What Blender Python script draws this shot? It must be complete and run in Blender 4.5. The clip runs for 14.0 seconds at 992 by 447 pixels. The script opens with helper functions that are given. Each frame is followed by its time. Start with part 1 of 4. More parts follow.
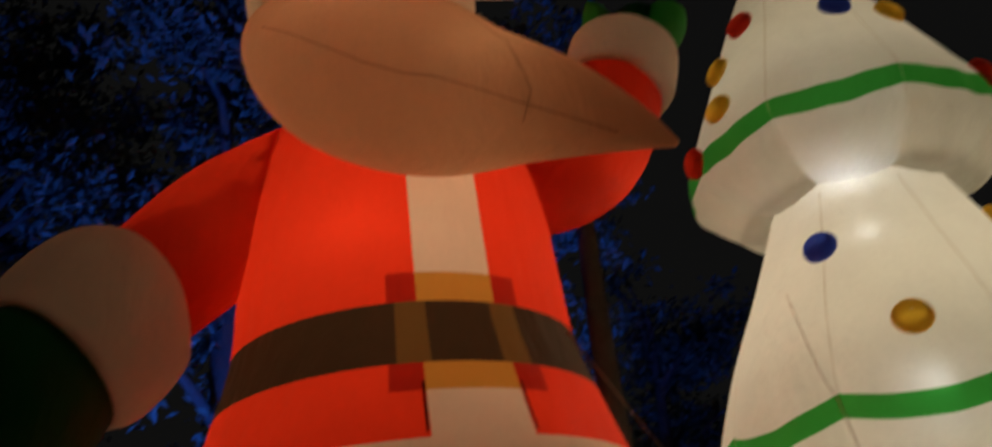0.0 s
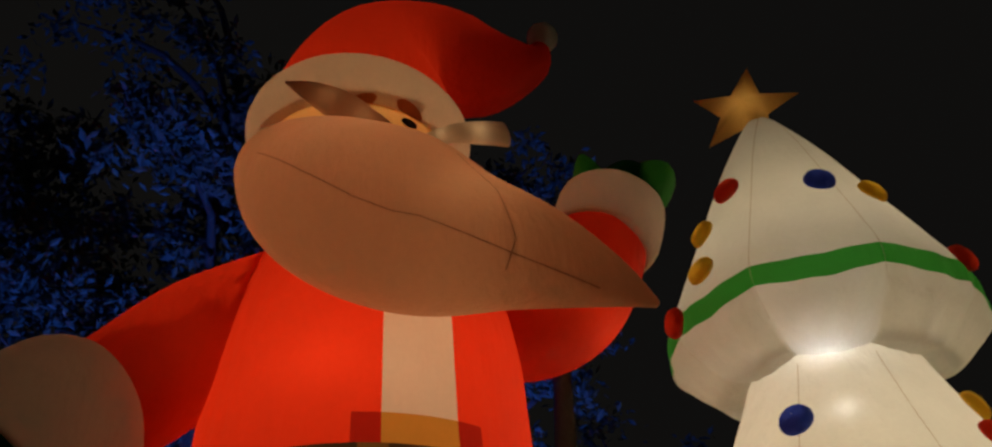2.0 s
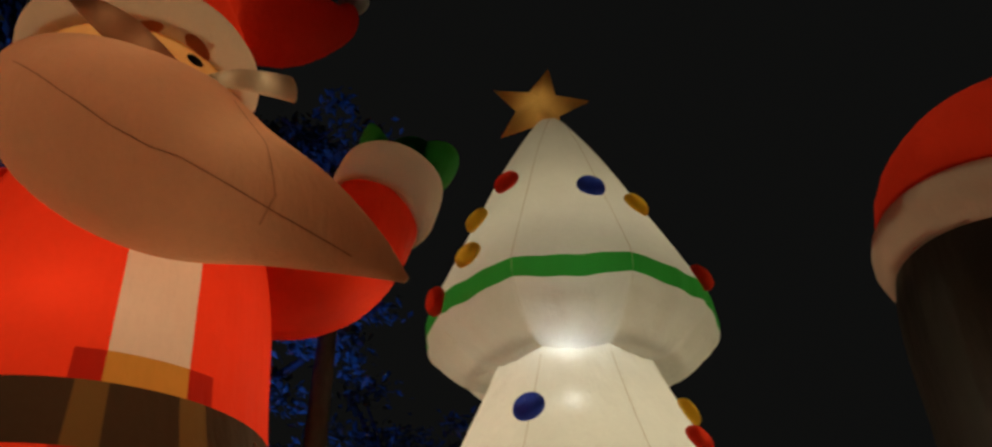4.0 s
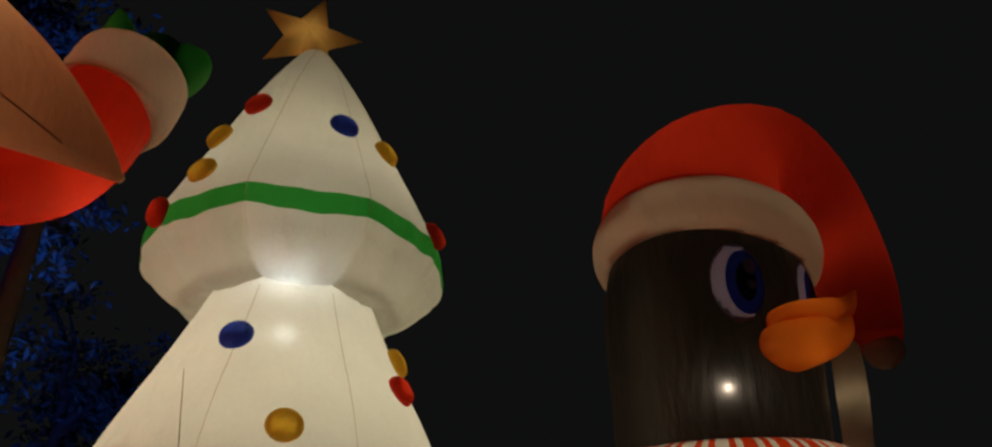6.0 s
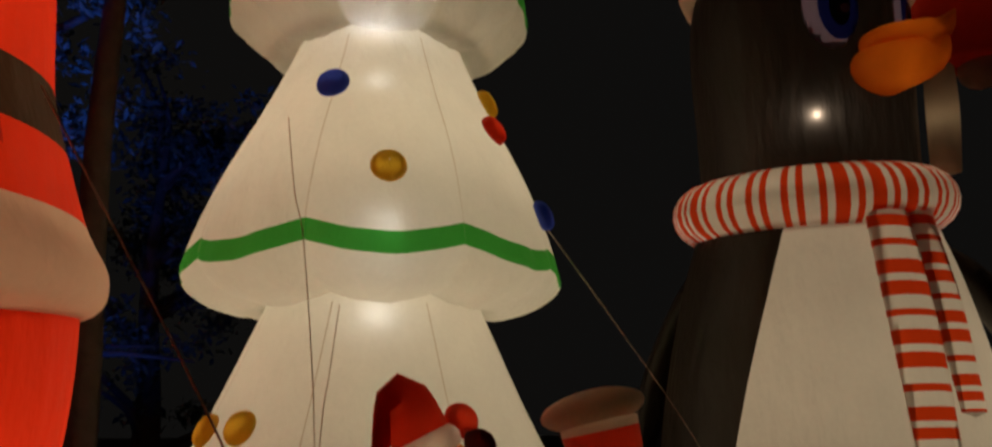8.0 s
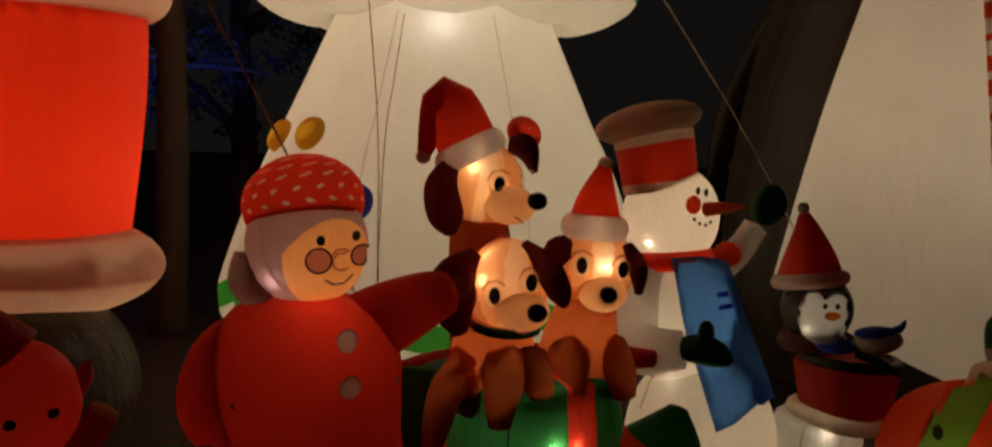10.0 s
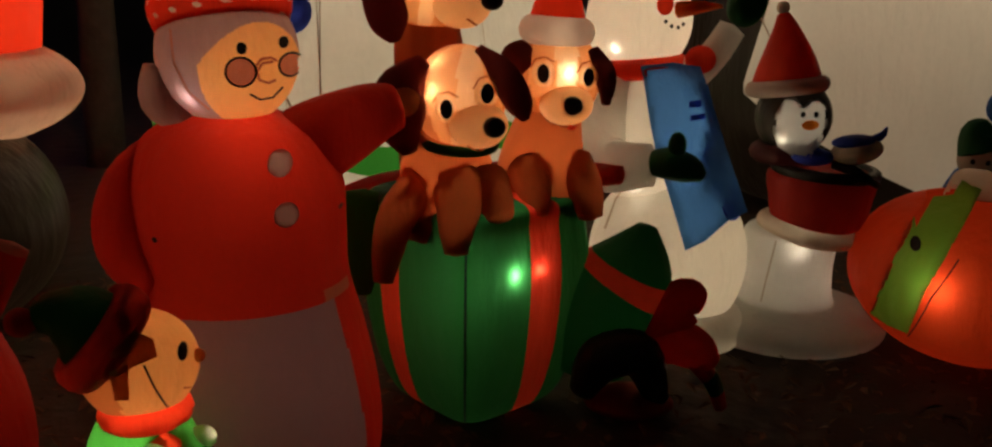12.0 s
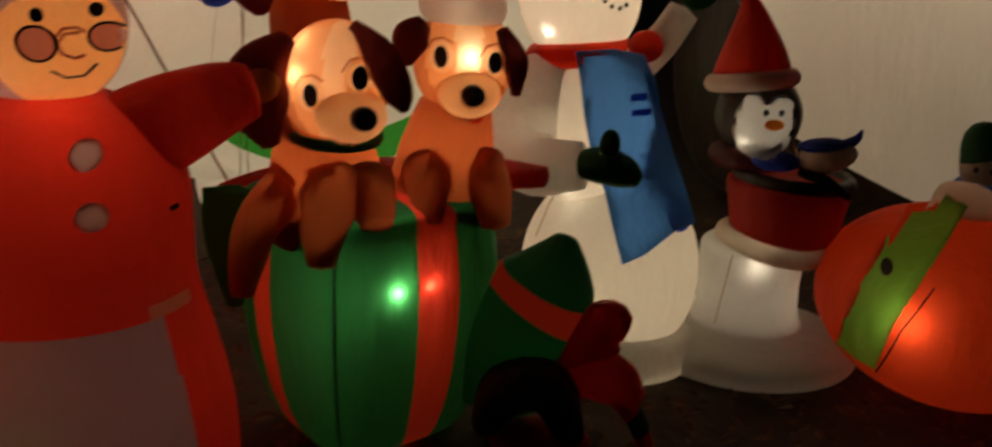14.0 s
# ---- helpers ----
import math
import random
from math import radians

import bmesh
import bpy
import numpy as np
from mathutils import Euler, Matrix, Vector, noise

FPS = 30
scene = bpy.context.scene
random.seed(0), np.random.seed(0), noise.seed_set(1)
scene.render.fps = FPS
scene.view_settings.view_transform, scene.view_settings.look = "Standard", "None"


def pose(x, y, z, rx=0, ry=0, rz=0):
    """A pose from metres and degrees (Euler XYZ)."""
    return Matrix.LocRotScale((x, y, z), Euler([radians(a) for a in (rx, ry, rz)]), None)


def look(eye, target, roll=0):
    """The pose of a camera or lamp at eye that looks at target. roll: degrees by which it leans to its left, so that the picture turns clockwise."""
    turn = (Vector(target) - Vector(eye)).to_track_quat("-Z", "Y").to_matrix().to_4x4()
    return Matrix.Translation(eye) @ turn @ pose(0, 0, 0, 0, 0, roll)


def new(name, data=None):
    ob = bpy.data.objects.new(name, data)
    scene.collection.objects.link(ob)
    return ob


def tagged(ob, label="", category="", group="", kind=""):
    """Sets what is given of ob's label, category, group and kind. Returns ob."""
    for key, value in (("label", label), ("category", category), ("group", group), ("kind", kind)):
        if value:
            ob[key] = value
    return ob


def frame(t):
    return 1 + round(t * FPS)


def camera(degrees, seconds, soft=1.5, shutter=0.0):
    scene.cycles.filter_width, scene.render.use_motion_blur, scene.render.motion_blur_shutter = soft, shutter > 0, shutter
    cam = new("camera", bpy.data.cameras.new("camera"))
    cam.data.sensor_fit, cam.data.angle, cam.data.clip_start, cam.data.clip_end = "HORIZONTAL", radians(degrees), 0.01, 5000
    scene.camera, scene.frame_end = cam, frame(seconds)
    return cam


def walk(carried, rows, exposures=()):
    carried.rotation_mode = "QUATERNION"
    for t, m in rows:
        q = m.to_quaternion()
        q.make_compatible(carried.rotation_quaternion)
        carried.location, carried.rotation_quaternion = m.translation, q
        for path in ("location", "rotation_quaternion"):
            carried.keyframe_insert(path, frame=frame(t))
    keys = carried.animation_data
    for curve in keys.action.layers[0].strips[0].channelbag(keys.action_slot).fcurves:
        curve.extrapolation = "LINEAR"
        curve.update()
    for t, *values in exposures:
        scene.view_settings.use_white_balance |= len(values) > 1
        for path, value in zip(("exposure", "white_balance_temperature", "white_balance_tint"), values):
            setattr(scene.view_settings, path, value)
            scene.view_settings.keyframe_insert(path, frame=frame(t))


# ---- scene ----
cam = camera(56.6, 14.0, soft=2.2, shutter=0.5)
PATH = [
    (0, (0.293, 0.139, 1.444), (0.197, 1.94, 2.31), -7.0),
    (0.5, (0.326, 0.125, 1.503), (0.372, 1.846, 2.519), -7.7),
    (1, (0.32, 0.131, 1.505), (0.356, 1.804, 2.6), -7.1),
    (1.5, (0.303, 0.134, 1.489), (0.272, 1.792, 2.607), -4.5),
    (2, (0.31, 0.137, 1.484), (0.279, 1.796, 2.601), -2.9),
    (2.5, (0.357, 0.125, 1.489), (0.402, 1.788, 2.599), -1.9),
    (2.7, (0.344, 0.065, 1.458), (0.455, 1.721, 2.574), -2.8),
    (4.8, (0.56, 0.077, 1.451), (1.15, 1.699, 2.462), 0.7),
    (5, (0.537, 0.103, 1.456), (1.206, 1.692, 2.469), 0.6),
    (5.5, (0.544, 0.109, 1.445), (1.362, 1.637, 2.443), 0.5),
    (6, (0.573, 0.068, 1.433), (1.46, 1.585, 2.388), 0.6),
    (6.5, (0.549, 0.079, 1.413), (1.444, 1.632, 2.299), -0.2),
    (7, (0.431, 0.084, 1.408), (1.308, 1.722, 2.147), -0.6),
    (7.5, (0.391, 0.067, 1.385), (1.243, 1.786, 1.95), -0.7),
    (8, (0.446, 0.05, 1.363), (1.293, 1.806, 1.806), -0.3),
    (8.5, (0.588, 0.034, 1.335), (1.313, 1.872, 1.647), 1.4),
    (8.7, (0.577, 0.031, 1.354), (1.26, 1.898, 1.574), 2.1),
    (10.8, (0.639, 0.046, 1.274), (1.302, 1.906, 0.956), 0.3),
    (11, (0.651, 0.065, 1.278), (1.297, 1.92, 0.902), -0.2),
    (11.5, (0.666, 0.174, 1.25), (1.341, 2.001, 0.793), 0.1),
    (12, (0.703, 0.272, 1.237), (1.457, 2.051, 0.719), 0.9),
    (12.5, (0.844, 0.292, 1.234), (1.545, 2.086, 0.695), 1.4),
    (13, (0.965, 0.304, 1.209), (1.552, 2.123, 0.62), 2.2),
    (13.5, (1.063, 0.369, 1.201), (1.645, 2.185, 0.599), 1.5),
    (14, (1.152, 0.485, 1.205), (1.847, 2.278, 0.655), 2.3),
]
walk(cam, [(t, look(eye, target, roll)) for t, eye, target, roll in PATH],
     [(0.0, -0.05, 6600, 5), (1.2, -0.08, 6700, 6), (1.45, 0.15, 6250, 0), (1.75, -0.04, 6950, 7), (2.0, -0.04, 7050, 8), (2.5, -0.0, 6600, 2), (2.7, -0.0, 6600, 2), (4.8, -0.02, 6500, 0), (6.0, 0.02, 6350, 0), (7.4, 0.04, 6400, 1),
      (8.2, -0.2, 7250, 11), (8.7, -0.2, 7350, 12), (10.8, 0.24, 7300, 14), (11.6, 0.33, 7000, 11), (14.0, 0.38, 6950, 11)])

# ---- night sky, exposure ----
world = bpy.data.worlds.new("night")
world.use_nodes = True
world.node_tree.nodes["Background"].inputs[0].default_value = (0.38, 0.37, 0.37, 1)
world.node_tree.nodes["Background"].inputs[1].default_value = 0.0125
scene.world = world

WARM = (1.0, 0.78, 0.52)
COOL = (0.95, 0.97, 1.0)


def lamp(name, place, watts, colour=WARM, radius=0.03):
    data = bpy.data.lights.new(name, "POINT")
    data.energy, data.color, data.shadow_soft_size = watts, colour, radius
    ob = new(name, data)
    ob.location = place
    return ob


def flood(place, target, watts, colour, angle):
    data = bpy.data.lights.new("flood_light", "SPOT")
    data.energy, data.color, data.spot_size, data.spot_blend = watts, colour, radians(angle), 0.6
    data.shadow_soft_size = 0.1
    ob = new("flood_light", data)
    ob.matrix_world = look(place, target)
    return ob


# poses of the large and small inflatables: x right, y away from the path, z up
TREE = pose(2.062, 4.972, 0, 0, 0, -17)
BEARD_MAN = pose(-0.4, 4.2, 0, 0, 0, 9.8)
PENGUIN = pose(4.69, 4.28, 0, 0, 0, -47)
MRS = pose(1.1, 2.5, 0, 0, 0, -10.4)
BOX = pose(1.65, 2.6, 0, 0, 0, -21.6)
SNOW = pose(2.35, 2.95, 0, 0, 0, -30.5)
CHICK = pose(2.88, 2.84, 0, 0, 0, -38.8)
BAUBLE = pose(3.18, 2.53, 0, 0, 0, -45.6)
ELF = pose(0.76, 2.1, 0, 0, 0, -2)
GINGER = pose(0.27, 2.6, 0, 0, 0, 10)
HELPER = pose(0.36, 2.0, 0, 0, 0, 10)
PARCEL = pose(2.06, 2.5, 0, 0, 0, -25)


def inside(m, x, y, z):
    return m @ Vector((x, y, z))


# lamps inside the skins; the small ones sit close behind the cloth
def bulbs(name, m, rows, colour=WARM, radius=0.04):
    for x, y, z, watts in rows:
        lamp(name, inside(m, x, y, z), watts, colour, radius)


bulbs("tree_bulb", TREE, ((0, 0, 4.35, 2.7), (0, 0, 3.95, 7.2)), (1.0, 0.81, 0.54), 0.06)
bulbs("tree_bulb", TREE, ((0, 0, 2.75, 13), (0, 0, 2.35, 10), (0, 0, 1.2, 12), (0, 0, 0.75, 8)), (1.0, 0.84, 0.60), 0.06)
bulbs("tree_led", TREE, ((-0.02, -0.36, 3.54, 1.6), (-0.02, -0.60, 3.12, 0.14), (0.0, -0.54, 1.90, 0.5), (0.02, -0.93, 2.27, 0.35), (-0.02, -0.54, 3.58, 0.7)), COOL, 0.02)
bulbs("star_bulb", TREE, ((-0.115, -0.02, 5.553, 0.34),))
# bulbs in boots, moustache and beard are added to brighten those pieces
bulbs("bearded_man_bulb", BEARD_MAN, ((0, 0, 3.2, 18), (0, 0, 2.2, 16), (-0.12, 0, 4.7, 7), (0.1, 0, 5.3, 1.2), (0.45, 0, 1.2, 8), (-0.45, 0, 1.2, 8), (0.45, -0.14, 0.36, 5), (-0.38, -0.14, 0.36, 4), (-0.10, -0.665, 4.42, 0.10), (-0.26, -0.715, 4.49, 0.07), (0.30, -0.67, 4.34, 0.09), (0.47, -0.68, 4.36, 0.12), (-0.145, -0.76, 3.86, 4.6), (0.355, -0.97, 3.56, 2.0),
                             (-0.92, -0.22, 3.34, 0.75), (-1.22, -0.45, 2.88, 0.5), (1.1, 0.06, 3.75, 1.1), (1.28, 0.03, 4.36, 0.7), (-0.15, -0.55, 3.1, 1.0)), (1.0, 0.74, 0.46), 0.05)
# the weak bulbs in strap and beak are added to lift them
bulbs("penguin_bulb", PENGUIN, ((0.02, 0, 4.7, 4.6), (0, 0, 3.5, 5), (0.1, 0, 1.4, 21), (0.92, 0.28, 4.35, 0.7), (0.83, 0.25, 3.3, 0.15), (0, 0, 2.72, 9), (0.60, -0.57, 3.40, 0.22), (0.62, -0.56, 3.55, 0.12)), (1.0, 0.8, 0.56), 0.05)
bulbs("penguin_led", PENGUIN, ((0.095, -0.64, 3.13, 9.0),), COOL, 0.012)
bulbs("lady_bulb", MRS, ((-0.12, -0.03, 1.04, 0.66), (-0.10, -0.10, 0.82, 0.62), (-0.12, 0, 0.3, 1.0), (0.14, 0.01, 0.88, 0.05)))
bulbs("lady_led", MRS, ((-0.205, -0.118, 0.975, 0.10),), COOL, 0.01)
bulbs("puppy_bulb", BOX, ((-0.12, -0.05, 1.19, 0.36), (-0.045, -0.15, 0.91, 0.36), (0.21, 0.05, 0.94, 0.36), (-0.09, -0.06, 0.72, 0.65), (0.17, 0.09, 0.74, 0.48), (-0.02, 0.07, 0.42, 0.65), (-0.205, 0.015, 1.36, 0.09), (0.203, 0.10, 1.15, 0.09), (-0.165, -0.075, 1.315, 0.035), (0.20, 0.022, 1.095, 0.035)))
bulbs("puppy_led", BOX, ((-0.17, -0.07, 1.265, 0.15), (-0.125, -0.20, 0.955, 0.13), (-0.12, -0.165, 1.015, 0.11), (0.225, 0.005, 0.985, 0.14), (0.078, -0.181, 0.47, 0.9), (0.15, -0.125, 0.47, 0.12)), COOL, 0.008)
bulbs("snowman_bulb", SNOW, ((0, 0, 1.11, 0.8), (0.05, 0, 0.7, 0.9), (0.13, 0, 0.3, 1.1), (-0.1, -0.2, 0.72, 0.12)), (1.0, 0.8, 0.54))
bulbs("snowman_led", SNOW, ((-0.08, -0.12, 1.02, 0.06), (0.0, -0.15, 0.56, 0.06)), (1.0, 0.9, 0.7), 0.01)
bulbs("chick_bulb", CHICK, ((0.03, 0, 0.79, 0.22), (0.08, 0, 0.2, 0.22), (0.14, 0, 0.5, 0.045)), (1.0, 0.88, 0.68))
bulbs("chick_led", CHICK, ((0.0, -0.095, 0.715, 0.02), (0.08, -0.13, 0.345, 0.07)), (1.0, 0.9, 0.7), 0.01)
bulbs("bauble_bulb", BAUBLE, ((0.2, 0, 0.3, 0.52),))
bulbs("bauble_led", BAUBLE, ((0.115, -0.305, 0.315, 0.36),), COOL, 0.01)
# the faintest bulb is added so the unlit hat doesn't go black
bulbs("elf_bulb", ELF, ((-0.05, 0, 0.45, 0.28), (-0.05, -0.03, 0.31, 0.9), (-0.12, 0, 0.605, 0.006), (-0.08, -0.14, 0.25, 0.06)))
bulbs("elf_bulb", HELPER, ((-0.05, 0, 0.47, 0.13), (-0.05, 0, 0.3, 0.2)))
# added fill inside the unlit red figure, standing in for ambient red glow
bulbs("ginger_fill", GINGER, ((0, 0, 0.62, 0.36), (0, 0, 0.3, 0.4)))
# added fill: the parcel is unlit, these lift its wrapping and bow loops
bulbs("parcel_fill", PARCEL, ((-0.03, 0, 0.3, 0.16), (0.14, -0.06, 0.255, 0.010), (0.17, -0.085, 0.16, 0.008)), radius=0.02)

# blue garden floods on the trees behind
flood((-2.2, 6.6, 0.3), (-3.4, 9.5, 5.5), 1600, (0.03, 0.13, 1.0), 110)
flood((0.2, 7.4, 0.3), (-0.6, 10.5, 3.4), 380, (0.03, 0.12, 1.0), 85)


# ---- materials ----
def material(name):
    m = bpy.data.materials.new(name)
    m.use_nodes = True
    t = m.node_tree
    return m, t, t.nodes, t.links, t.nodes["Principled BSDF"], t.nodes["Material Output"]


def fabric(name, colour, through_light=0.55, rough=0.55, wrinkle=0.38):
    """Thin coated nylon: half of the light passes, a fine weave, soft creases and a little dirt."""
    m, t, n, l, b, out = material(name)
    co = n.new("ShaderNodeTexCoord")
    big = n.new("ShaderNodeTexNoise")
    big.inputs["Scale"].default_value, big.inputs["Detail"].default_value = 2.3, 5
    fine = n.new("ShaderNodeTexNoise")
    fine.inputs["Scale"].default_value, fine.inputs["Detail"].default_value = 38, 3
    l.new(co.outputs["Object"], big.inputs["Vector"])
    l.new(co.outputs["Object"], fine.inputs["Vector"])
    mix = n.new("ShaderNodeMix")
    mix.data_type = "RGBA"
    mix.inputs["A"].default_value = (*[c * 0.84 for c in colour], 1)
    mix.inputs["B"].default_value = (*[min(1, c * 1.08) for c in colour], 1)
    add = n.new("ShaderNodeMath")
    add.operation = "MULTIPLY_ADD"
    add.inputs[1].default_value = 0.35
    l.new(fine.outputs["Fac"], add.inputs[0])
    l.new(big.outputs["Fac"], add.inputs[2])
    sub = n.new("ShaderNodeMath")
    sub.operation = "SUBTRACT"
    sub.inputs[1].default_value = 0.17
    l.new(add.outputs[0], sub.inputs[0])
    l.new(sub.outputs[0], mix.inputs["Factor"])
    l.new(mix.outputs["Result"], b.inputs["Base Color"])
    b.inputs["Roughness"].default_value = rough
    b.inputs["Specular IOR Level"].default_value = 0.3
    crease = n.new("ShaderNodeTexNoise")
    crease.inputs["Scale"].default_value, crease.inputs["Detail"].default_value = 7, 4
    stretch = n.new("ShaderNodeMapping")
    stretch.inputs["Scale"].default_value = (1.6, 1.6, 0.45)
    l.new(co.outputs["Object"], stretch.inputs["Vector"])
    l.new(stretch.outputs["Vector"], crease.inputs["Vector"])
    bump = n.new("ShaderNodeBump")
    bump.inputs["Strength"].default_value, bump.inputs["Distance"].default_value = wrinkle, 0.05
    l.new(crease.outputs["Fac"], bump.inputs["Height"])
    l.new(bump.outputs["Normal"], b.inputs["Normal"])
    tr = n.new("ShaderNodeBsdfTranslucent")
    l.new(mix.outputs["Result"], tr.inputs["Color"])
    l.new(bump.outputs["Normal"], tr.inputs["Normal"])
    ms = n.new("ShaderNodeMixShader")
    ms.inputs[0].default_value = through_light
    l.new(b.outputs[0], ms.inputs[1])
    l.new(tr.outputs[0], ms.inputs[2])
    l.new(ms.outputs[0], out.inputs["Surface"])
    return m


def solid(name, colour, rough=0.7, scale=20, depth=0.3):
    m, t, n, l, b, out = material(name)
    co = n.new("ShaderNodeTexCoord")
    noi = n.new("ShaderNodeTexNoise")
    noi.inputs["Scale"].default_value, noi.inputs["Detail"].default_value = scale, 6
    l.new(co.outputs["Object"], noi.inputs["Vector"])
    mix = n.new("ShaderNodeMix")
    mix.data_type = "RGBA"
    mix.inputs["A"].default_value = (*[c * 0.6 for c in colour], 1)
    mix.inputs["B"].default_value = (*[min(1, c * 1.4) for c in colour], 1)
    l.new(noi.outputs["Fac"], mix.inputs["Factor"])
    l.new(mix.outputs["Result"], b.inputs["Base Color"])
    b.inputs["Roughness"].default_value = rough
    bump = n.new("ShaderNodeBump")
    bump.inputs["Strength"].default_value, bump.inputs["Distance"].default_value = depth, 0.02
    l.new(noi.outputs["Fac"], bump.inputs["Height"])
    l.new(bump.outputs["Normal"], b.inputs["Normal"])
    return m


WHITE = fabric("white_nylon", (0.80, 0.78, 0.73))
CREAM = fabric("cream_nylon", (0.72, 0.60, 0.46), 0.45)
TRIM = fabric("white_trim_nylon", (0.74, 0.62, 0.52), 0.4)
RED = fabric("red_nylon", (0.72, 0.045, 0.018))
DEEPRED = fabric("deep_red_nylon", (0.45, 0.02, 0.012), 0.4)
GREEN = fabric("green_nylon", (0.045, 0.33, 0.05))
DKGREEN = fabric("dark_green_nylon", (0.010, 0.12, 0.028), 0.45)
BLACK = fabric("black_nylon", (0.030, 0.022, 0.016), 0.25, 0.35)
BELT = fabric("belt_nylon", (0.055, 0.034, 0.020), 0.4, 0.45)
EAR = fabric("ear_nylon", (0.25, 0.040, 0.036), 0.5)
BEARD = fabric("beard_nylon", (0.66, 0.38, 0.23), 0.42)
SKIN = fabric("skin_nylon", (0.80, 0.38, 0.13), 0.5)
GOLD = fabric("gold_nylon", (0.80, 0.50, 0.05), 0.55)
PALEGOLD = fabric("pale_gold_nylon", (0.70, 0.45, 0.14), 0.5)
DULLGOLD = fabric("dull_gold_nylon", (0.54, 0.26, 0.05), 0.45)
FACE = fabric("face_nylon", (0.86, 0.52, 0.20), 0.55)
BLUE = fabric("blue_nylon", (0.04, 0.08, 0.50), 0.45)
SKYBLUE = fabric("sky_blue_nylon", (0.07, 0.24, 0.66), 0.5)
ORANGE = fabric("orange_nylon", (0.85, 0.22, 0.02), 0.5)
TAN = fabric("tan_nylon", (0.77, 0.33, 0.115), 0.5)
BROWN = fabric("brown_nylon", (0.40, 0.095, 0.025), 0.45)
RUST = fabric("rust_nylon", (0.58, 0.19, 0.06), 0.5)
RUSSET = fabric("russet_nylon", (0.50, 0.12, 0.038), 0.6)
MAROON = fabric("maroon_nylon", (0.09, 0.012, 0.012), 0.3)
LILAC = fabric("lilac_hair_nylon", (0.36, 0.205, 0.185), 0.4)
APRON = fabric("apron_nylon", (0.34, 0.20, 0.22), 0.35)
LIME = fabric("lime_nylon", (0.17, 0.34, 0.03), 0.45)
INK = fabric("black_print", (0.012, 0.010, 0.010), 0.1, 0.4)
BLUSH = fabric("rosy_print", (0.45, 0.14, 0.08), 0.4)
SEAM = fabric("seam_stitching", (0.52, 0.42, 0.31), 0.4)
DARKSEAM = fabric("brown_seam_stitching", (0.40, 0.20, 0.11), 0.3)
PURPLE = fabric("violet_print", (0.40, 0.33, 0.50), 0.25)
BUCKLE = fabric("brown_gold_nylon", (0.16, 0.09, 0.03), 0.4)
ORANGE_RED = fabric("orange_red_nylon", (0.72, 0.06, 0.013))
LADYRED = fabric("dress_red_nylon", (0.50, 0.024, 0.013), 0.5)
BOXGREEN = fabric("box_green_nylon", (0.022, 0.145, 0.03), 0.5)
CREAMTAN = fabric("cream_tan_nylon", (0.82, 0.48, 0.23), 0.5)
ROPE = solid("rope", (0.55, 0.42, 0.34), 0.9, 90)
BARK = solid("bark", (0.07, 0.055, 0.045), 0.95, 14, 1.0)
LEAF = solid("leaf", (0.07, 0.10, 0.07), 0.6, 5)
SOIL = solid("mulch", (0.07, 0.045, 0.03), 0.95, 9, 1.0)
DEAD = solid("dead_leaf", (0.16, 0.085, 0.042), 0.85, 30)


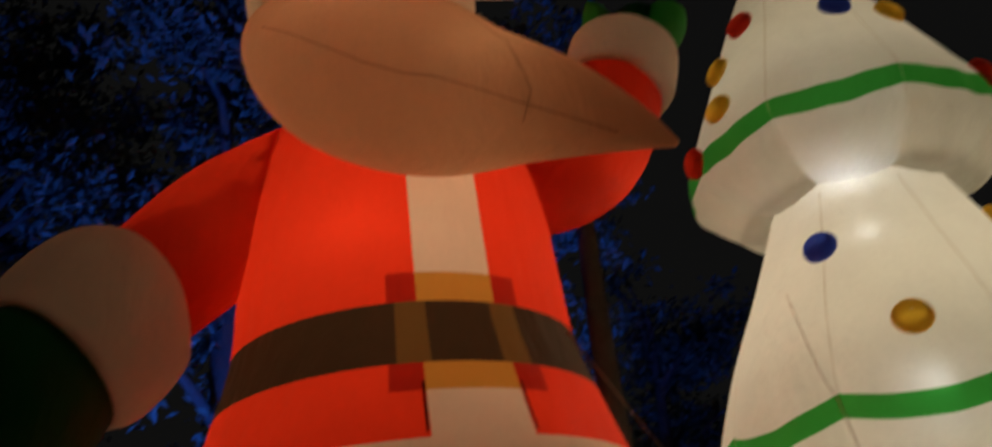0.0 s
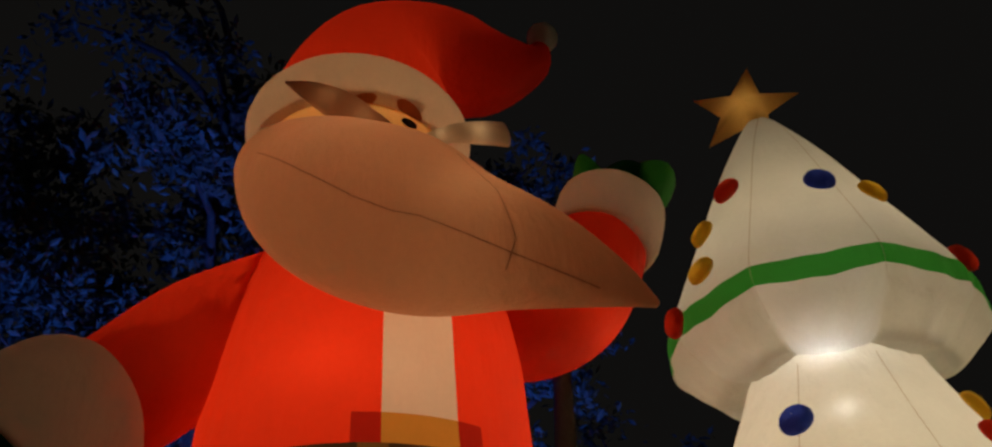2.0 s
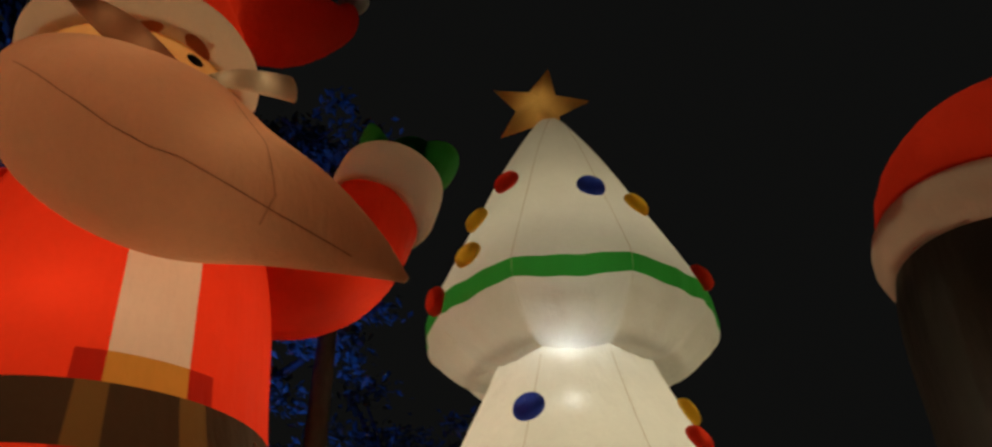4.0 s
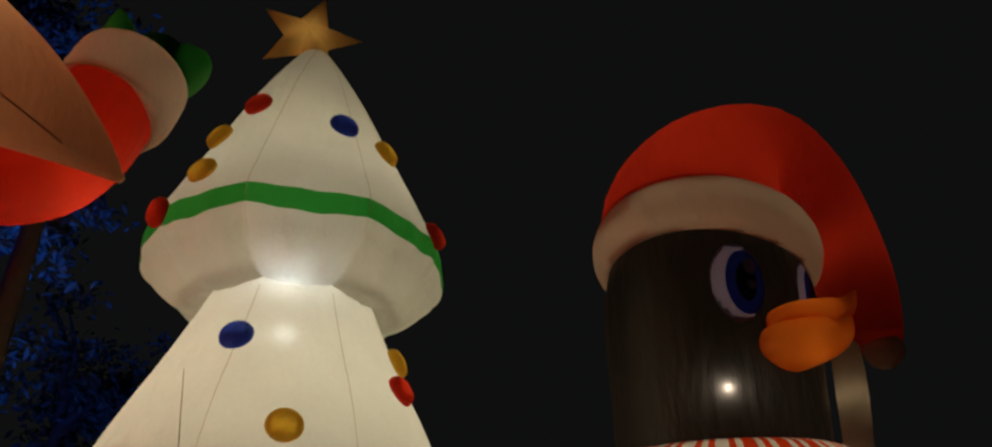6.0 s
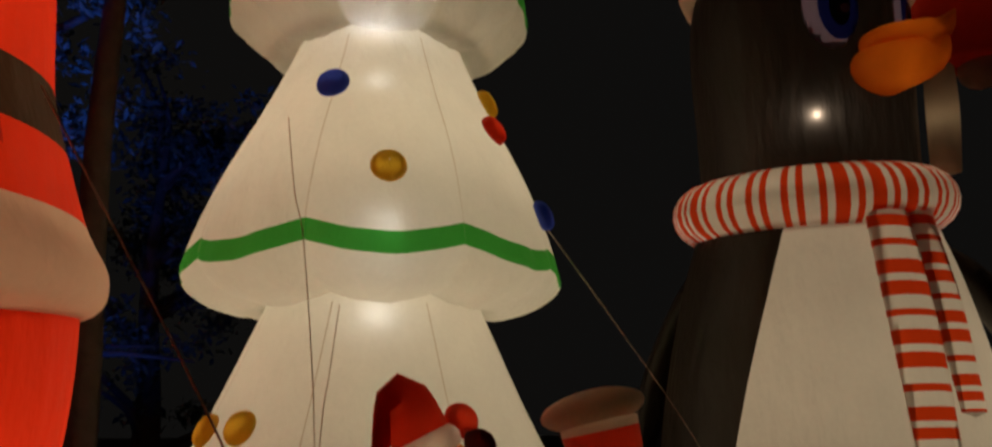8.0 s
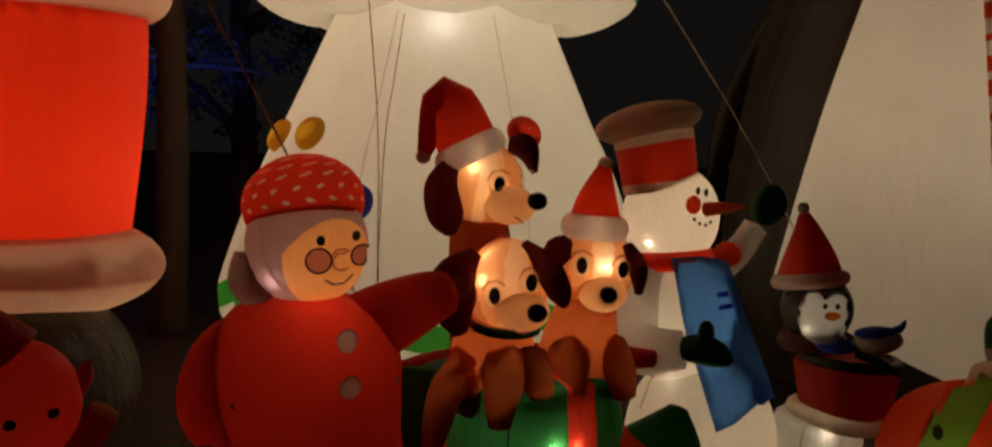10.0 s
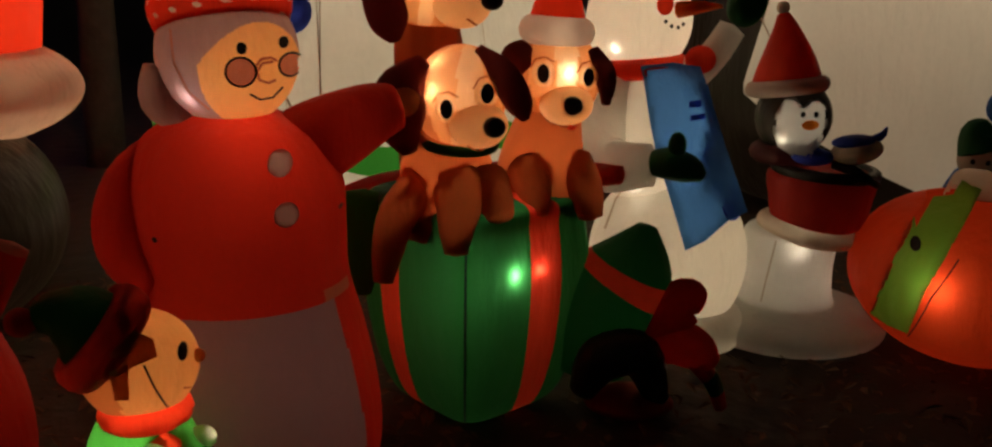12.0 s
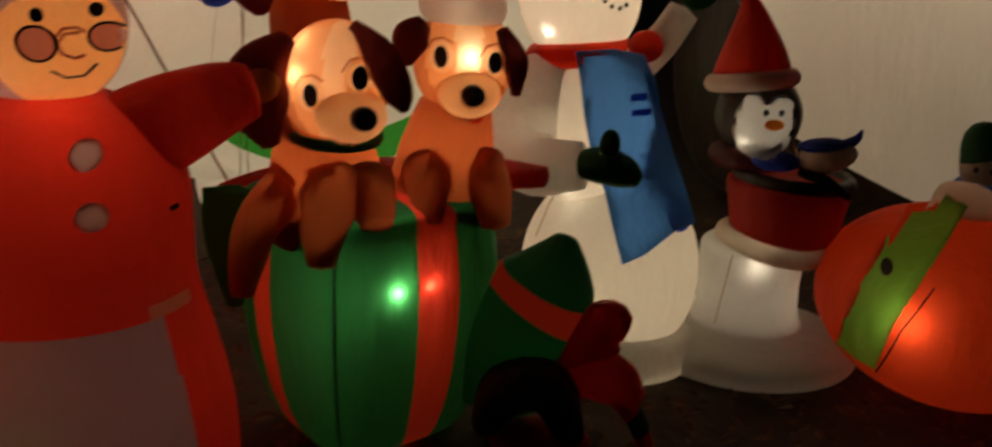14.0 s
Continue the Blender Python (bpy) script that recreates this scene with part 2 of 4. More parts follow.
# ---- mesh tools ----
class Skin:
    """Gathers blown-up pieces into one mesh: what lies inside another piece is cut away, then prints are laid on the outside."""

    def __init__(self):
        self.pieces, self.prints, self.mats, self.tree = [], [], [], None

    def slot(self, m):
        if m not in self.mats:
            self.mats.append(m)
        return self.mats.index(m)

    def add(self, grid, mat, cut=True, part="body"):
        """grid: (verts, faces, marks); mat: a material, or a function of a face's mark (ring, step) that gives one."""
        v, f, k = grid
        self.pieces.append((v, f, [self.slot(mat(*c) if not isinstance(mat, bpy.types.Material) else mat) for c in k], cut, part))

    def close(self):
        from mathutils.bvhtree import BVHTree
        trees = [BVHTree.FromPolygons(p[0], p[1]) for p in self.pieces]
        boxes = [(Vector([min(c[i] for c in v) for i in range(3)]), Vector([max(c[i] for c in v) for i in range(3)])) for v, *_ in self.pieces]
        V, F, K, G = [], [], [], []
        for i, (v, f, k, cut, part) in enumerate(self.pieces):
            hidden = [False] * len(v)
            for j, tree in enumerate(trees):
                if i == j or not cut or not self.pieces[j][3]:
                    continue
                lo, hi = boxes[j]
                for a, p in enumerate(v):
                    if not hidden[a] and all(lo[c] < p[c] < hi[c] for c in range(3)):
                        q, nor, _, _ = tree.find_nearest(p)
                        if q is not None and (p - q).dot(nor) < -0.003:
                            hidden[a] = True
            base = len(V)
            V += v
            for face, m in zip(f, k):
                if not all(hidden[a] for a in face):
                    F.append([a + base for a in face])
                    K.append(m)
                    G.append(part)
        self.V, self.F, self.K, self.G = V, F, K, G
        self.tree = BVHTree.FromPolygons(V, F)
        return self

    def print_on(self, at, aim, outline, mat, lift=0.004, open_up=False, rings=3, up=(0, 0, 1), miss=None, part="body"):
        """A printed patch: outline in metres right and up round the point at, thrown along aim onto the skin."""
        d = Vector(aim).normalized()
        right = d.cross(Vector(up)).normalized()
        top = right.cross(d)
        at = Vector(at)

        def land(a, b):
            q, nor, _, _ = self.tree.ray_cast(at + right * a + top * b, d)
            if q is None:
                return None if miss is None else at + right * a + top * b + d * miss
            if nor.dot(d) > 0:
                nor = -nor
            return q + nor * lift

        n = len(outline)
        cx, cy = sum(p[0] for p in outline) / n, sum(p[1] for p in outline) / n
        pts = [land(cx, cy)]
        for r in range(1, rings + 1):
            pts += [land(cx + (x - cx) * r / rings, cy + (y - cy) * r / rings) for x, y in outline]
        faces = []
        for i in range(n):
            j = (i + 1) % n
            faces.append((0, 1 + i, 1 + j))
            for r in range(rings - 1):
                a = 1 + r * n
                faces.append((a + i, a + n + i, a + n + j, a + j))
        self.patch(pts, faces, mat, part)
        if open_up:
            self.open_under(at, d, right, top, outline)

    def patch(self, pts, faces, mat, part="body"):
        index, keep = {}, []
        for i, p in enumerate(pts):
            if p is not None:
                index[i] = len(keep)
                keep.append(p)
        self.prints.append((keep, [[index[a] for a in f] for f in faces if all(a in index for a in f)], self.slot(mat), part))

    def open_under(self, at, d, right, top, outline):
        def within(x, y):
            odd, j = False, len(outline) - 1
            for i in range(len(outline)):
                (xi, yi), (xj, yj) = outline[i], outline[j]
                if (yi > y) != (yj > y) and x < (xj - xi) * (y - yi) / (yj - yi) + xi:
                    odd = not odd
                j = i
            return odd

        F, K, G = [], [], []
        for f, k, g in zip(self.F, self.K, self.G):
            gone = True
            for a in f:
                p = self.V[a] - at
                if p.dot(d) < 0 or not within(p.dot(right), p.dot(top)):
                    gone = False
                    break
            if gone:
                c = sum((self.V[a] for a in f), Vector()) / len(f)
                nor = (self.V[f[1]] - self.V[f[0]]).cross(self.V[f[2]] - self.V[f[0]])
                q, _, _, dist = self.tree.ray_cast(at + right * (c - at).dot(right) + top * (c - at).dot(top), d)
                gone = q is not None and (q - c).length < 0.06
            if not gone:
                F.append(f)
                K.append(k)
                G.append(g)
        self.F, self.K, self.G = F, K, G

    def stroke(self, at, aim, line, width, mat, lift=0.005, up=(0, 0, 1), part="body"):
        """A printed or sewn line through points right and up round at."""
        d = Vector(aim).normalized()
        right = d.cross(Vector(up)).normalized()
        top = right.cross(d)
        pts, faces, dense = [], [], []
        for (x0, y0), (x1, y1) in zip(line, line[1:]):
            steps = max(1, int(math.hypot(x1 - x0, y1 - y0) / max(0.012, width * 2)))
            dense += [(x0 + (x1 - x0) * s / steps, y0 + (y1 - y0) * s / steps) for s in range(steps)]
        dense.append(line[-1])
        for i, (x, y) in enumerate(dense):
            x0, y0 = dense[max(0, i - 1)]
            x1, y1 = dense[min(len(dense) - 1, i + 1)]
            w = Vector((-(y1 - y0), x1 - x0)).normalized() * width / 2
            for s in (-1, 1):
                q, nor, _, _ = self.tree.ray_cast(Vector(at) + right * (x + s * w.x) + top * (y + s * w.y), d)
                pts.append(None if q is None else q + (nor if nor.dot(d) < 0 else -nor) * lift)
        for i in range(len(dense) - 1):
            faces.append((2 * i, 2 * i + 2, 2 * i + 3, 2 * i + 1))
        self.patch(pts, faces, mat, part)

    def build(self, name, m=None, parent=None, label="", split=False):
        """One mesh, or with split a thing whose named pieces are meshes under it (what follows a # only tells repeats apart)."""
        V, F, K, G = list(self.V), list(self.F), list(self.K), list(self.G)
        for v, f, k, g in self.prints:
            F += [[a + len(V) for a in face] for face in f]
            K += [k] * len(f)
            G += [g] * len(f)
            V += v
        if not split:
            return self.mesh(name, V, F, K, m, parent, label)
        groups = list(dict.fromkeys(G))
        if parent:
            pick = [i for i in range(len(F)) if G[i] == "body"]
            top = self.mesh(name, V, [F[i] for i in pick], [K[i] for i in pick], m, parent, label)
            groups.remove("body")
        else:
            top = tagged(empty(name, m), label)
        for g in groups:
            pick = [i for i in range(len(F)) if G[i] == g]
            self.mesh(g.split("#")[0], V, [F[i] for i in pick], [K[i] for i in pick], None, top, "")
        return top

    def mesh(self, name, V, F, K, m, parent, label):
        used = sorted({a for f in F for a in f})
        where = {a: i for i, a in enumerate(used)}
        slots = sorted(set(K))
        me = bpy.data.meshes.new(name)
        me.from_pydata([V[a] for a in used], [], [[where[a] for a in f] for f in F])
        for k in slots:
            me.materials.append(self.mats[k])
        me.polygons.foreach_set("material_index", [slots.index(k) for k in K])
        me.polygons.foreach_set("use_smooth", [True] * len(F))
        me.update()
        ob = new(name, me)
        if parent:
            ob.parent = parent
        if m is not None:
            ob.matrix_basis = m
        return tagged(ob, label)


def loft(points, radii, seg=28, flat=1.0, up=(0, 0, 1), smooth=5):
    """A closed tube through points, round or flattened; radii one per point. Marks: ring, step."""
    P, R = [Vector(p) for p in points], list(radii)
    # finer stations by Catmull-Rom
    Q, S = [], []
    for i in range(len(P) - 1):
        p0, p1, p2, p3 = P[max(0, i - 1)], P[i], P[i + 1], P[min(len(P) - 1, i + 2)]
        r0, r1, r2, r3 = R[max(0, i - 1)], R[i], R[i + 1], R[min(len(R) - 1, i + 2)]
        for k in range(smooth):
            u = k / smooth
            c = (-0.5 * u + u * u - 0.5 * u ** 3, 1 - 2.5 * u * u + 1.5 * u ** 3, 0.5 * u + 2 * u * u - 1.5 * u ** 3, -0.5 * u * u + 0.5 * u ** 3)
            Q.append(p0 * c[0] + p1 * c[1] + p2 * c[2] + p3 * c[3])
            S.append(max(0.002, r0 * c[0] + r1 * c[1] + r2 * c[2] + r3 * c[3]))
    Q.append(P[-1])
    S.append(R[-1])
    V, F, M = [], [], []
    side = None
    for i, q in enumerate(Q):
        t = (Q[min(i + 1, len(Q) - 1)] - Q[max(i - 1, 0)]).normalized()
        if side is None:
            side = t.cross(Vector(up))
            if side.length < 0.05:
                side = t.cross(Vector((0, 1, 0)))
        side = (side - t * side.dot(t)).normalized()
        other = t.cross(side)
        for j in range(seg):
            a = 2 * math.pi * j / seg
            V.append(q + side * (math.cos(a) * S[i]) + other * (math.sin(a) * S[i] * flat))
    for i in range(len(Q) - 1):
        for j in range(seg):
            k = (j + 1) % seg
            F.append((i * seg + j, i * seg + k, (i + 1) * seg + k, (i + 1) * seg + j))
            M.append((i / (len(Q) - 1), j / seg))
    for i, ring in ((0, 0), (len(Q) - 1, (len(Q) - 1) * seg)):
        t = (Q[1] - Q[0]).normalized() * -1 if i == 0 else (Q[-1] - Q[-2]).normalized()
        V.append(Q[i] + t * S[i] * 0.25)
        for j in range(seg):
            a, b = ring + j, ring + (j + 1) % seg
            F.append((len(V) - 1, b, a) if i == 0 else (len(V) - 1, a, b))
            M.append((0.0 if i == 0 else 1.0, j / seg))
    return V, F, M


def ball(c, r, turn=(0, 0, 0), seg=36, rings=24):
    """An ellipsoid; marks: height from -1 to 1, step."""
    m = pose(*c, *turn)
    V, F, M = [m @ Vector((0, 0, -r[2]))], [], []
    for i in range(1, rings):
        b = -math.pi / 2 + math.pi * i / rings
        for j in range(seg):
            a = 2 * math.pi * j / seg
            V.append(m @ Vector((math.cos(b) * math.cos(a) * r[0], math.cos(b) * math.sin(a) * r[1], math.sin(b) * r[2])))
    V.append(m @ Vector((0, 0, r[2])))
    for j in range(seg):
        k = (j + 1) % seg
        F.append((0, 1 + k, 1 + j))
        M.append((-1.0, j / seg))
        for i in range(rings - 2):
            a = 1 + i * seg
            F.append((a + j, a + k, a + seg + k, a + seg + j))
            M.append((math.sin(-math.pi / 2 + math.pi * (i + 1.5) / rings), j / seg))
        a = 1 + (rings - 2) * seg
        F.append((a + j, a + k, len(V) - 1))
        M.append((1.0, j / seg))
    return V, F, M


def turned(profile, seg=72, centre=(0, 0), shape=None, smooth=4, squash=1.0, closed=True):
    """A surface of revolution from (radius, z) pairs, bottom up. shape(radius, z, angle, u) may bend it. Angle 0 faces -y, growing to +x. Marks: u, angle."""
    Q = []
    P = profile
    for i in range(len(P) - 1):
        p0, p1, p2, p3 = P[max(0, i - 1)], P[i], P[i + 1], P[min(len(P) - 1, i + 2)]
        for k in range(smooth):
            u = k / smooth
            c = (-0.5 * u + u * u - 0.5 * u ** 3, 1 - 2.5 * u * u + 1.5 * u ** 3, 0.5 * u + 2 * u * u - 1.5 * u ** 3, -0.5 * u * u + 0.5 * u ** 3)
            Q.append([max(0.003, sum(c[a] * (p0, p1, p2, p3)[a][0] for a in range(4))), sum(c[a] * (p0, p1, p2, p3)[a][1] for a in range(4))])
    Q.append([max(0.003, P[-1][0]), P[-1][1]])
    V, F, M = [], [], []
    n = len(Q)
    for i, (r, z) in enumerate(Q):
        for j in range(seg):
            a = 2 * math.pi * j / seg
            rr, zz, *more = (r, z) if shape is None else shape(r, z, a, i / (n - 1))
            a = more[0] if more else a
            V.append(Vector((centre[0] + rr * math.sin(a), centre[1] - rr * math.cos(a) * squash, zz)))
    for i in range(n - 1):
        for j in range(seg):
            k = (j + 1) % seg
            F.append((i * seg + j, i * seg + k, (i + 1) * seg + k, (i + 1) * seg + j))
            M.append(((i + 0.5) / (n - 1), 2 * math.pi * (j + 0.5) / seg))
    if closed:
        for ring in (0, n - 1):
            c = sum(V[ring * seg:(ring + 1) * seg], Vector()) / seg
            V.append(c)
            for j in range(seg):
                a, b = ring * seg + j, ring * seg + (j + 1) % seg
                F.append((len(V) - 1, b, a) if ring == 0 else (len(V) - 1, a, b))
                M.append((0.0 if ring == 0 else 1.0, 2 * math.pi * j / seg))
    return V, F, M


def ring_of(centre, radius, tube, seg=72, sides=16, tilt=(0, 0, 0), high=1.0):
    m = pose(*centre, *tilt)
    V, F, M = [], [], []
    for i in range(seg):
        a = 2 * math.pi * i / seg
        for j in range(sides):
            b = 2 * math.pi * j / sides
            r = radius + math.cos(b) * tube
            V.append(m @ Vector((r * math.sin(a), -r * math.cos(a), math.sin(b) * tube * high)))
    for i in range(seg):
        for j in range(sides):
            k, o = (i + 1) % seg, (j + 1) % sides
            F.append((i * sides + j, k * sides + j, k * sides + o, i * sides + o))
            M.append((i / seg, j / sides))
    return V, F, M


def oval(rx, ry, n=20, cx=0.0, cy=0.0, turn=0.0):
    c, s = math.cos(radians(turn)), math.sin(radians(turn))
    return [(cx + c * rx * math.cos(2 * math.pi * i / n) - s * ry * math.sin(2 * math.pi * i / n),
             cy + s * rx * math.cos(2 * math.pi * i / n) + c * ry * math.sin(2 * math.pi * i / n)) for i in range(n)]


def box_outline(w, h, n=6, cx=0.0, cy=0.0):
    p = [(-w / 2, -h / 2), (w / 2, -h / 2), (w / 2, h / 2), (-w / 2, h / 2)]
    return [(cx + p[i][0] + (p[(i + 1) % 4][0] - p[i][0]) * k / n, cy + p[i][1] + (p[(i + 1) % 4][1] - p[i][1]) * k / n) for i in range(4) for k in range(n)]


def one(grid, mat, name, parent=None, m=None, label=""):
    s = Skin()
    s.add(grid, mat, False)
    return s.close().build(name, m, parent, label)


def empty(name, m):
    ob = new(name)
    ob.matrix_basis = m
    return ob


# ---- ground ----
def ground_sheet():
    bm = bmesh.new()
    xs = [-400, -120, -40, -15] + [-8 + 0.25 * i for i in range(73)] + [15, 40, 120, 400]
    ys = [-400, -120, -40, -12] + [-4 + 0.25 * i for i in range(73)] + [20, 40, 120, 400]
    grid = [[bm.verts.new((x, y, 0.03 * (noise.noise((x * 0.9, y * 0.9, 0)) - 0.5) + 0.02 * noise.noise((x * 4, y * 4, 3)))) for x in xs] for y in ys]
    for a, b in zip(grid, grid[1:]):
        for i in range(len(xs) - 1):
            bm.faces.new((a[i], a[i + 1], b[i + 1], b[i]))
    me = bpy.data.meshes.new("ground")
    bm.to_mesh(me)
    bm.free()
    me.materials.append(SOIL)
    return tagged(new("ground", me), "dark brown mulch ground under the inflatables", "ground", kind="structure")


ground_sheet()


def litter():
    rnd = random.Random(5)
    V, F = [], []
    for _ in range(5200):
        x, y = rnd.uniform(-1.0, 5.0), rnd.uniform(0.4, 4.2)
        a, s = rnd.uniform(0, 6.3), rnd.uniform(0.012, 0.034)
        m = pose(x, y, 0.012 + rnd.uniform(0, 0.02), rnd.uniform(-35, 35), rnd.uniform(-35, 35), math.degrees(a))
        b = len(V)
        V += [m @ Vector(p) for p in ((-s, 0, 0), (-0.2 * s, -0.5 * s, 0.2 * s), (s, 0, 0), (-0.1 * s, 0.5 * s, 0.15 * s))]
        F += [(b, b + 1, b + 2), (b, b + 2, b + 3)]
    me = bpy.data.meshes.new("leaf_litter")
    me.from_pydata(V, [], F)
    me.materials.append(DEAD)
    return tagged(new("leaf_litter", me), "dry brown leaves and bark chips on the ground", "leaf litter", kind="stuff")


litter()


# ---- giant white tree ----
BALLS = ((RED, -37, 4.68), (GOLD, -54, 4.44), (GOLD, -44, 4.08), (BLUE, 20, 4.51), (GOLD, 49, 4.45), (RED, -60, 3.86), (RED, 62, 3.93),
         (BLUE, -22, 3.13), (GOLD, 70, 3.20), (RED, 54, 2.97), (GOLD, 2, 2.61), (BLUE, 70, 2.53), (GOLD, -64, 1.38), (GOLD, -44, 1.39),
         (RED, 27, 1.42), (BLUE, -21, 1.08))


def ball_pose(tiers, deg, z):
    """Where a ball sits on the tiers, its axis along the cloth's normal."""
    p = tiers[0 if z > 3.6 else 1 if z > 2.1 else 2][0][3:]
    r, slope = 1.0, 0.0
    for (r0, z0), (r1, z1) in zip(p, p[1:]):
        if z0 <= z <= z1:
            r, slope = 0.965 * (r0 + (r1 - r0) * (z - z0) / (z1 - z0)), math.degrees(math.atan2(r0 - r1, z1 - z0))
    x = -0.065 * (z - 3.7) / 1.75 if z > 3.7 else 0
    return pose(x, 0, z, 0, 0, deg) @ pose(0, -r - 0.014, 0, 90 - slope, 0, 0), r


def giant_tree():
    top = empty("inflatable_christmas_tree", TREE)
    tagged(top, "giant glowing white inflatable tree with green garlands and coloured balls", "inflatable tree")
    notch = radians(-21)

    def gore(depth, sag, low, high, wide, lobe):
        def shape(r, z, a, u):
            k = abs(math.sin(4 * (a - notch)))          # 0 at a notch, 1 in the middle of a panel
            w = max(0.0, min(1.0, (high - z) / (high - low)))
            f = 0.3 + 0.7 * max(0.0, min(1.0, (z - low + 0.07) / 0.22))      # flatter under the hem
            hang = lobe * k ** 0.7 * max(0.0, 1 - abs(r / wide - 0.66) / 0.24) if z < low + 0.06 else 0.0
            pleat = 0.012 * math.sin(24 * (a - notch)) * w * k
            return r * (1 - depth * f * w * (1 - k) ** 1.5) + pleat, z - sag * f * w * (k - 0.5) - hang
        return shape

    def lean(grid):
        for p in grid[0]:
            if p.z > 3.7:
                p.x -= 0.05 * (p.z - 3.7) / 1.75
        return grid

    tiers = (
        ([(0.44, 3.60), (0.50, 3.53), (0.66, 3.55), (0.82, 3.66), (0.90, 3.75), (0.90, 3.90), (0.775, 4.15), (0.59, 4.52), (0.365, 4.97), (0.125, 5.365), (0.03, 5.455)], 0.06, 0.10, 3.6, 4.2, 4.15 / 10, 5 / 10),
        ([(0.60, 2.07), (0.70, 2.03), (0.92, 2.07), (1.07, 2.18), (1.07, 2.31), (0.92, 2.68), (0.70, 3.10), (0.52, 3.48), (0.46, 3.66)], 0.08, 0.11, 2.1, 2.9, 3.2 / 8, 4 / 8),
        ([(0.75, 0.30), (0.95, 0.31), (1.17, 0.40), (1.22, 0.55), (1.20, 0.70), (1.02, 1.18), (0.85, 1.52), (0.63, 2.0), (0.6, 2.06)], 0.08, 0.14, 0.4, 1.3, 2.6 / 8, 3.6 / 8),
    )
    names = ("upper_tier", "middle_tier", "lower_tier")
    for (prof, depth, sag, low, high, b0, b1), nm in zip(tiers, names):
        s = Skin()
        s.add(lean(turned([(r * 0.965, z) for r, z in prof], 224, shape=gore(depth, sag, low, high, max(r for r, _ in prof), 0.035 if low > 3 else 0.03), smooth=10, closed=False)), lambda u, a, b0=b0, b1=b1: GREEN if b0 <= u <= b1 else WHITE, False)
        s.close()
        for k in range(8):
            a = notch + k * math.pi / 4
            if math.cos(a) < 0.1:
                continue
            d = Vector((-math.sin(a), math.cos(a), 0))
            zlo, zhi = prof[3][1], prof[-2][1]
            s.stroke(Vector((0, 0, zlo)) - d * 2.0, d, [(0, 0.0), (0, zhi - zlo)], 0.0045, SEAM)
        for mat, deg, z in BALLS:
            if prof[3][1] <= z <= prof[-1][1]:
                m, _ = ball_pose(tiers, deg, z)
                d = m.to_3x3() @ Vector((0, 0, -1))
                right = d.cross(Vector((0, 0, 1))).normalized()
                s.open_under(m.translation - d * 0.5, d, right, right.cross(d), oval(0.07, 0.07))
        s.build(nm, None, top, "white nylon tier with a green garland")
    one(turned([(0.62, 0.0), (0.70, 0.05), (0.72, 0.3), (0.70, 0.5)], 48, closed=False), WHITE, "base", top)

    # gold star
    pts = []
    for i in range(10):
        a = math.pi / 2 + i * math.pi / 5 + radians(-13)
        r = 0.37 if i % 2 == 0 else 0.165
        pts.append((r * math.cos(a), r * math.sin(a)))
    bm = bmesh.new()
    m = pose(-0.115, -0.02, 5.553, 90, 0, 0)
    rim = [bm.verts.new(m @ Vector((x, y, 0))) for x, y in pts]
    for side in (-1, 1):
        mid = [bm.verts.new(m @ Vector((x * 0.55, y * 0.55, side * 0.075))) for x, y in pts]
        hub = bm.verts.new(m @ Vector((0, 0, side * 0.115)))
        for i in range(10):
            j = (i + 1) % 10
            bm.faces.new((rim[i], rim[j], mid[j], mid[i]) if side > 0 else (rim[j], rim[i], mid[i], mid[j]))
            bm.faces.new((mid[i], mid[j], hub) if side > 0 else (mid[j], mid[i], hub))
    me = bpy.data.meshes.new("star")
    bm.to_mesh(me)
    bm.free()
    me.materials.append(PALEGOLD)
    ob = new("star", me)
    ob.parent = top
    tagged(ob, "puffy gold five-pointed star")
    return top, tiers


def tree_balls(top, tiers):
    words = {RED: "red", GOLD: "gold", BLUE: "blue"}
    for mat, deg, z in BALLS:
        m, r = ball_pose(tiers, deg, z)
        V, F, M = turned([(0.07, -0.035), (0.088, -0.01), (0.086, 0.012), (0.066, 0.038), (0.02, 0.05), (0.003, 0.051)], 18, closed=False)
        one((V, F, M), mat, "ornament", top, m, words[mat] + " puffy ball")


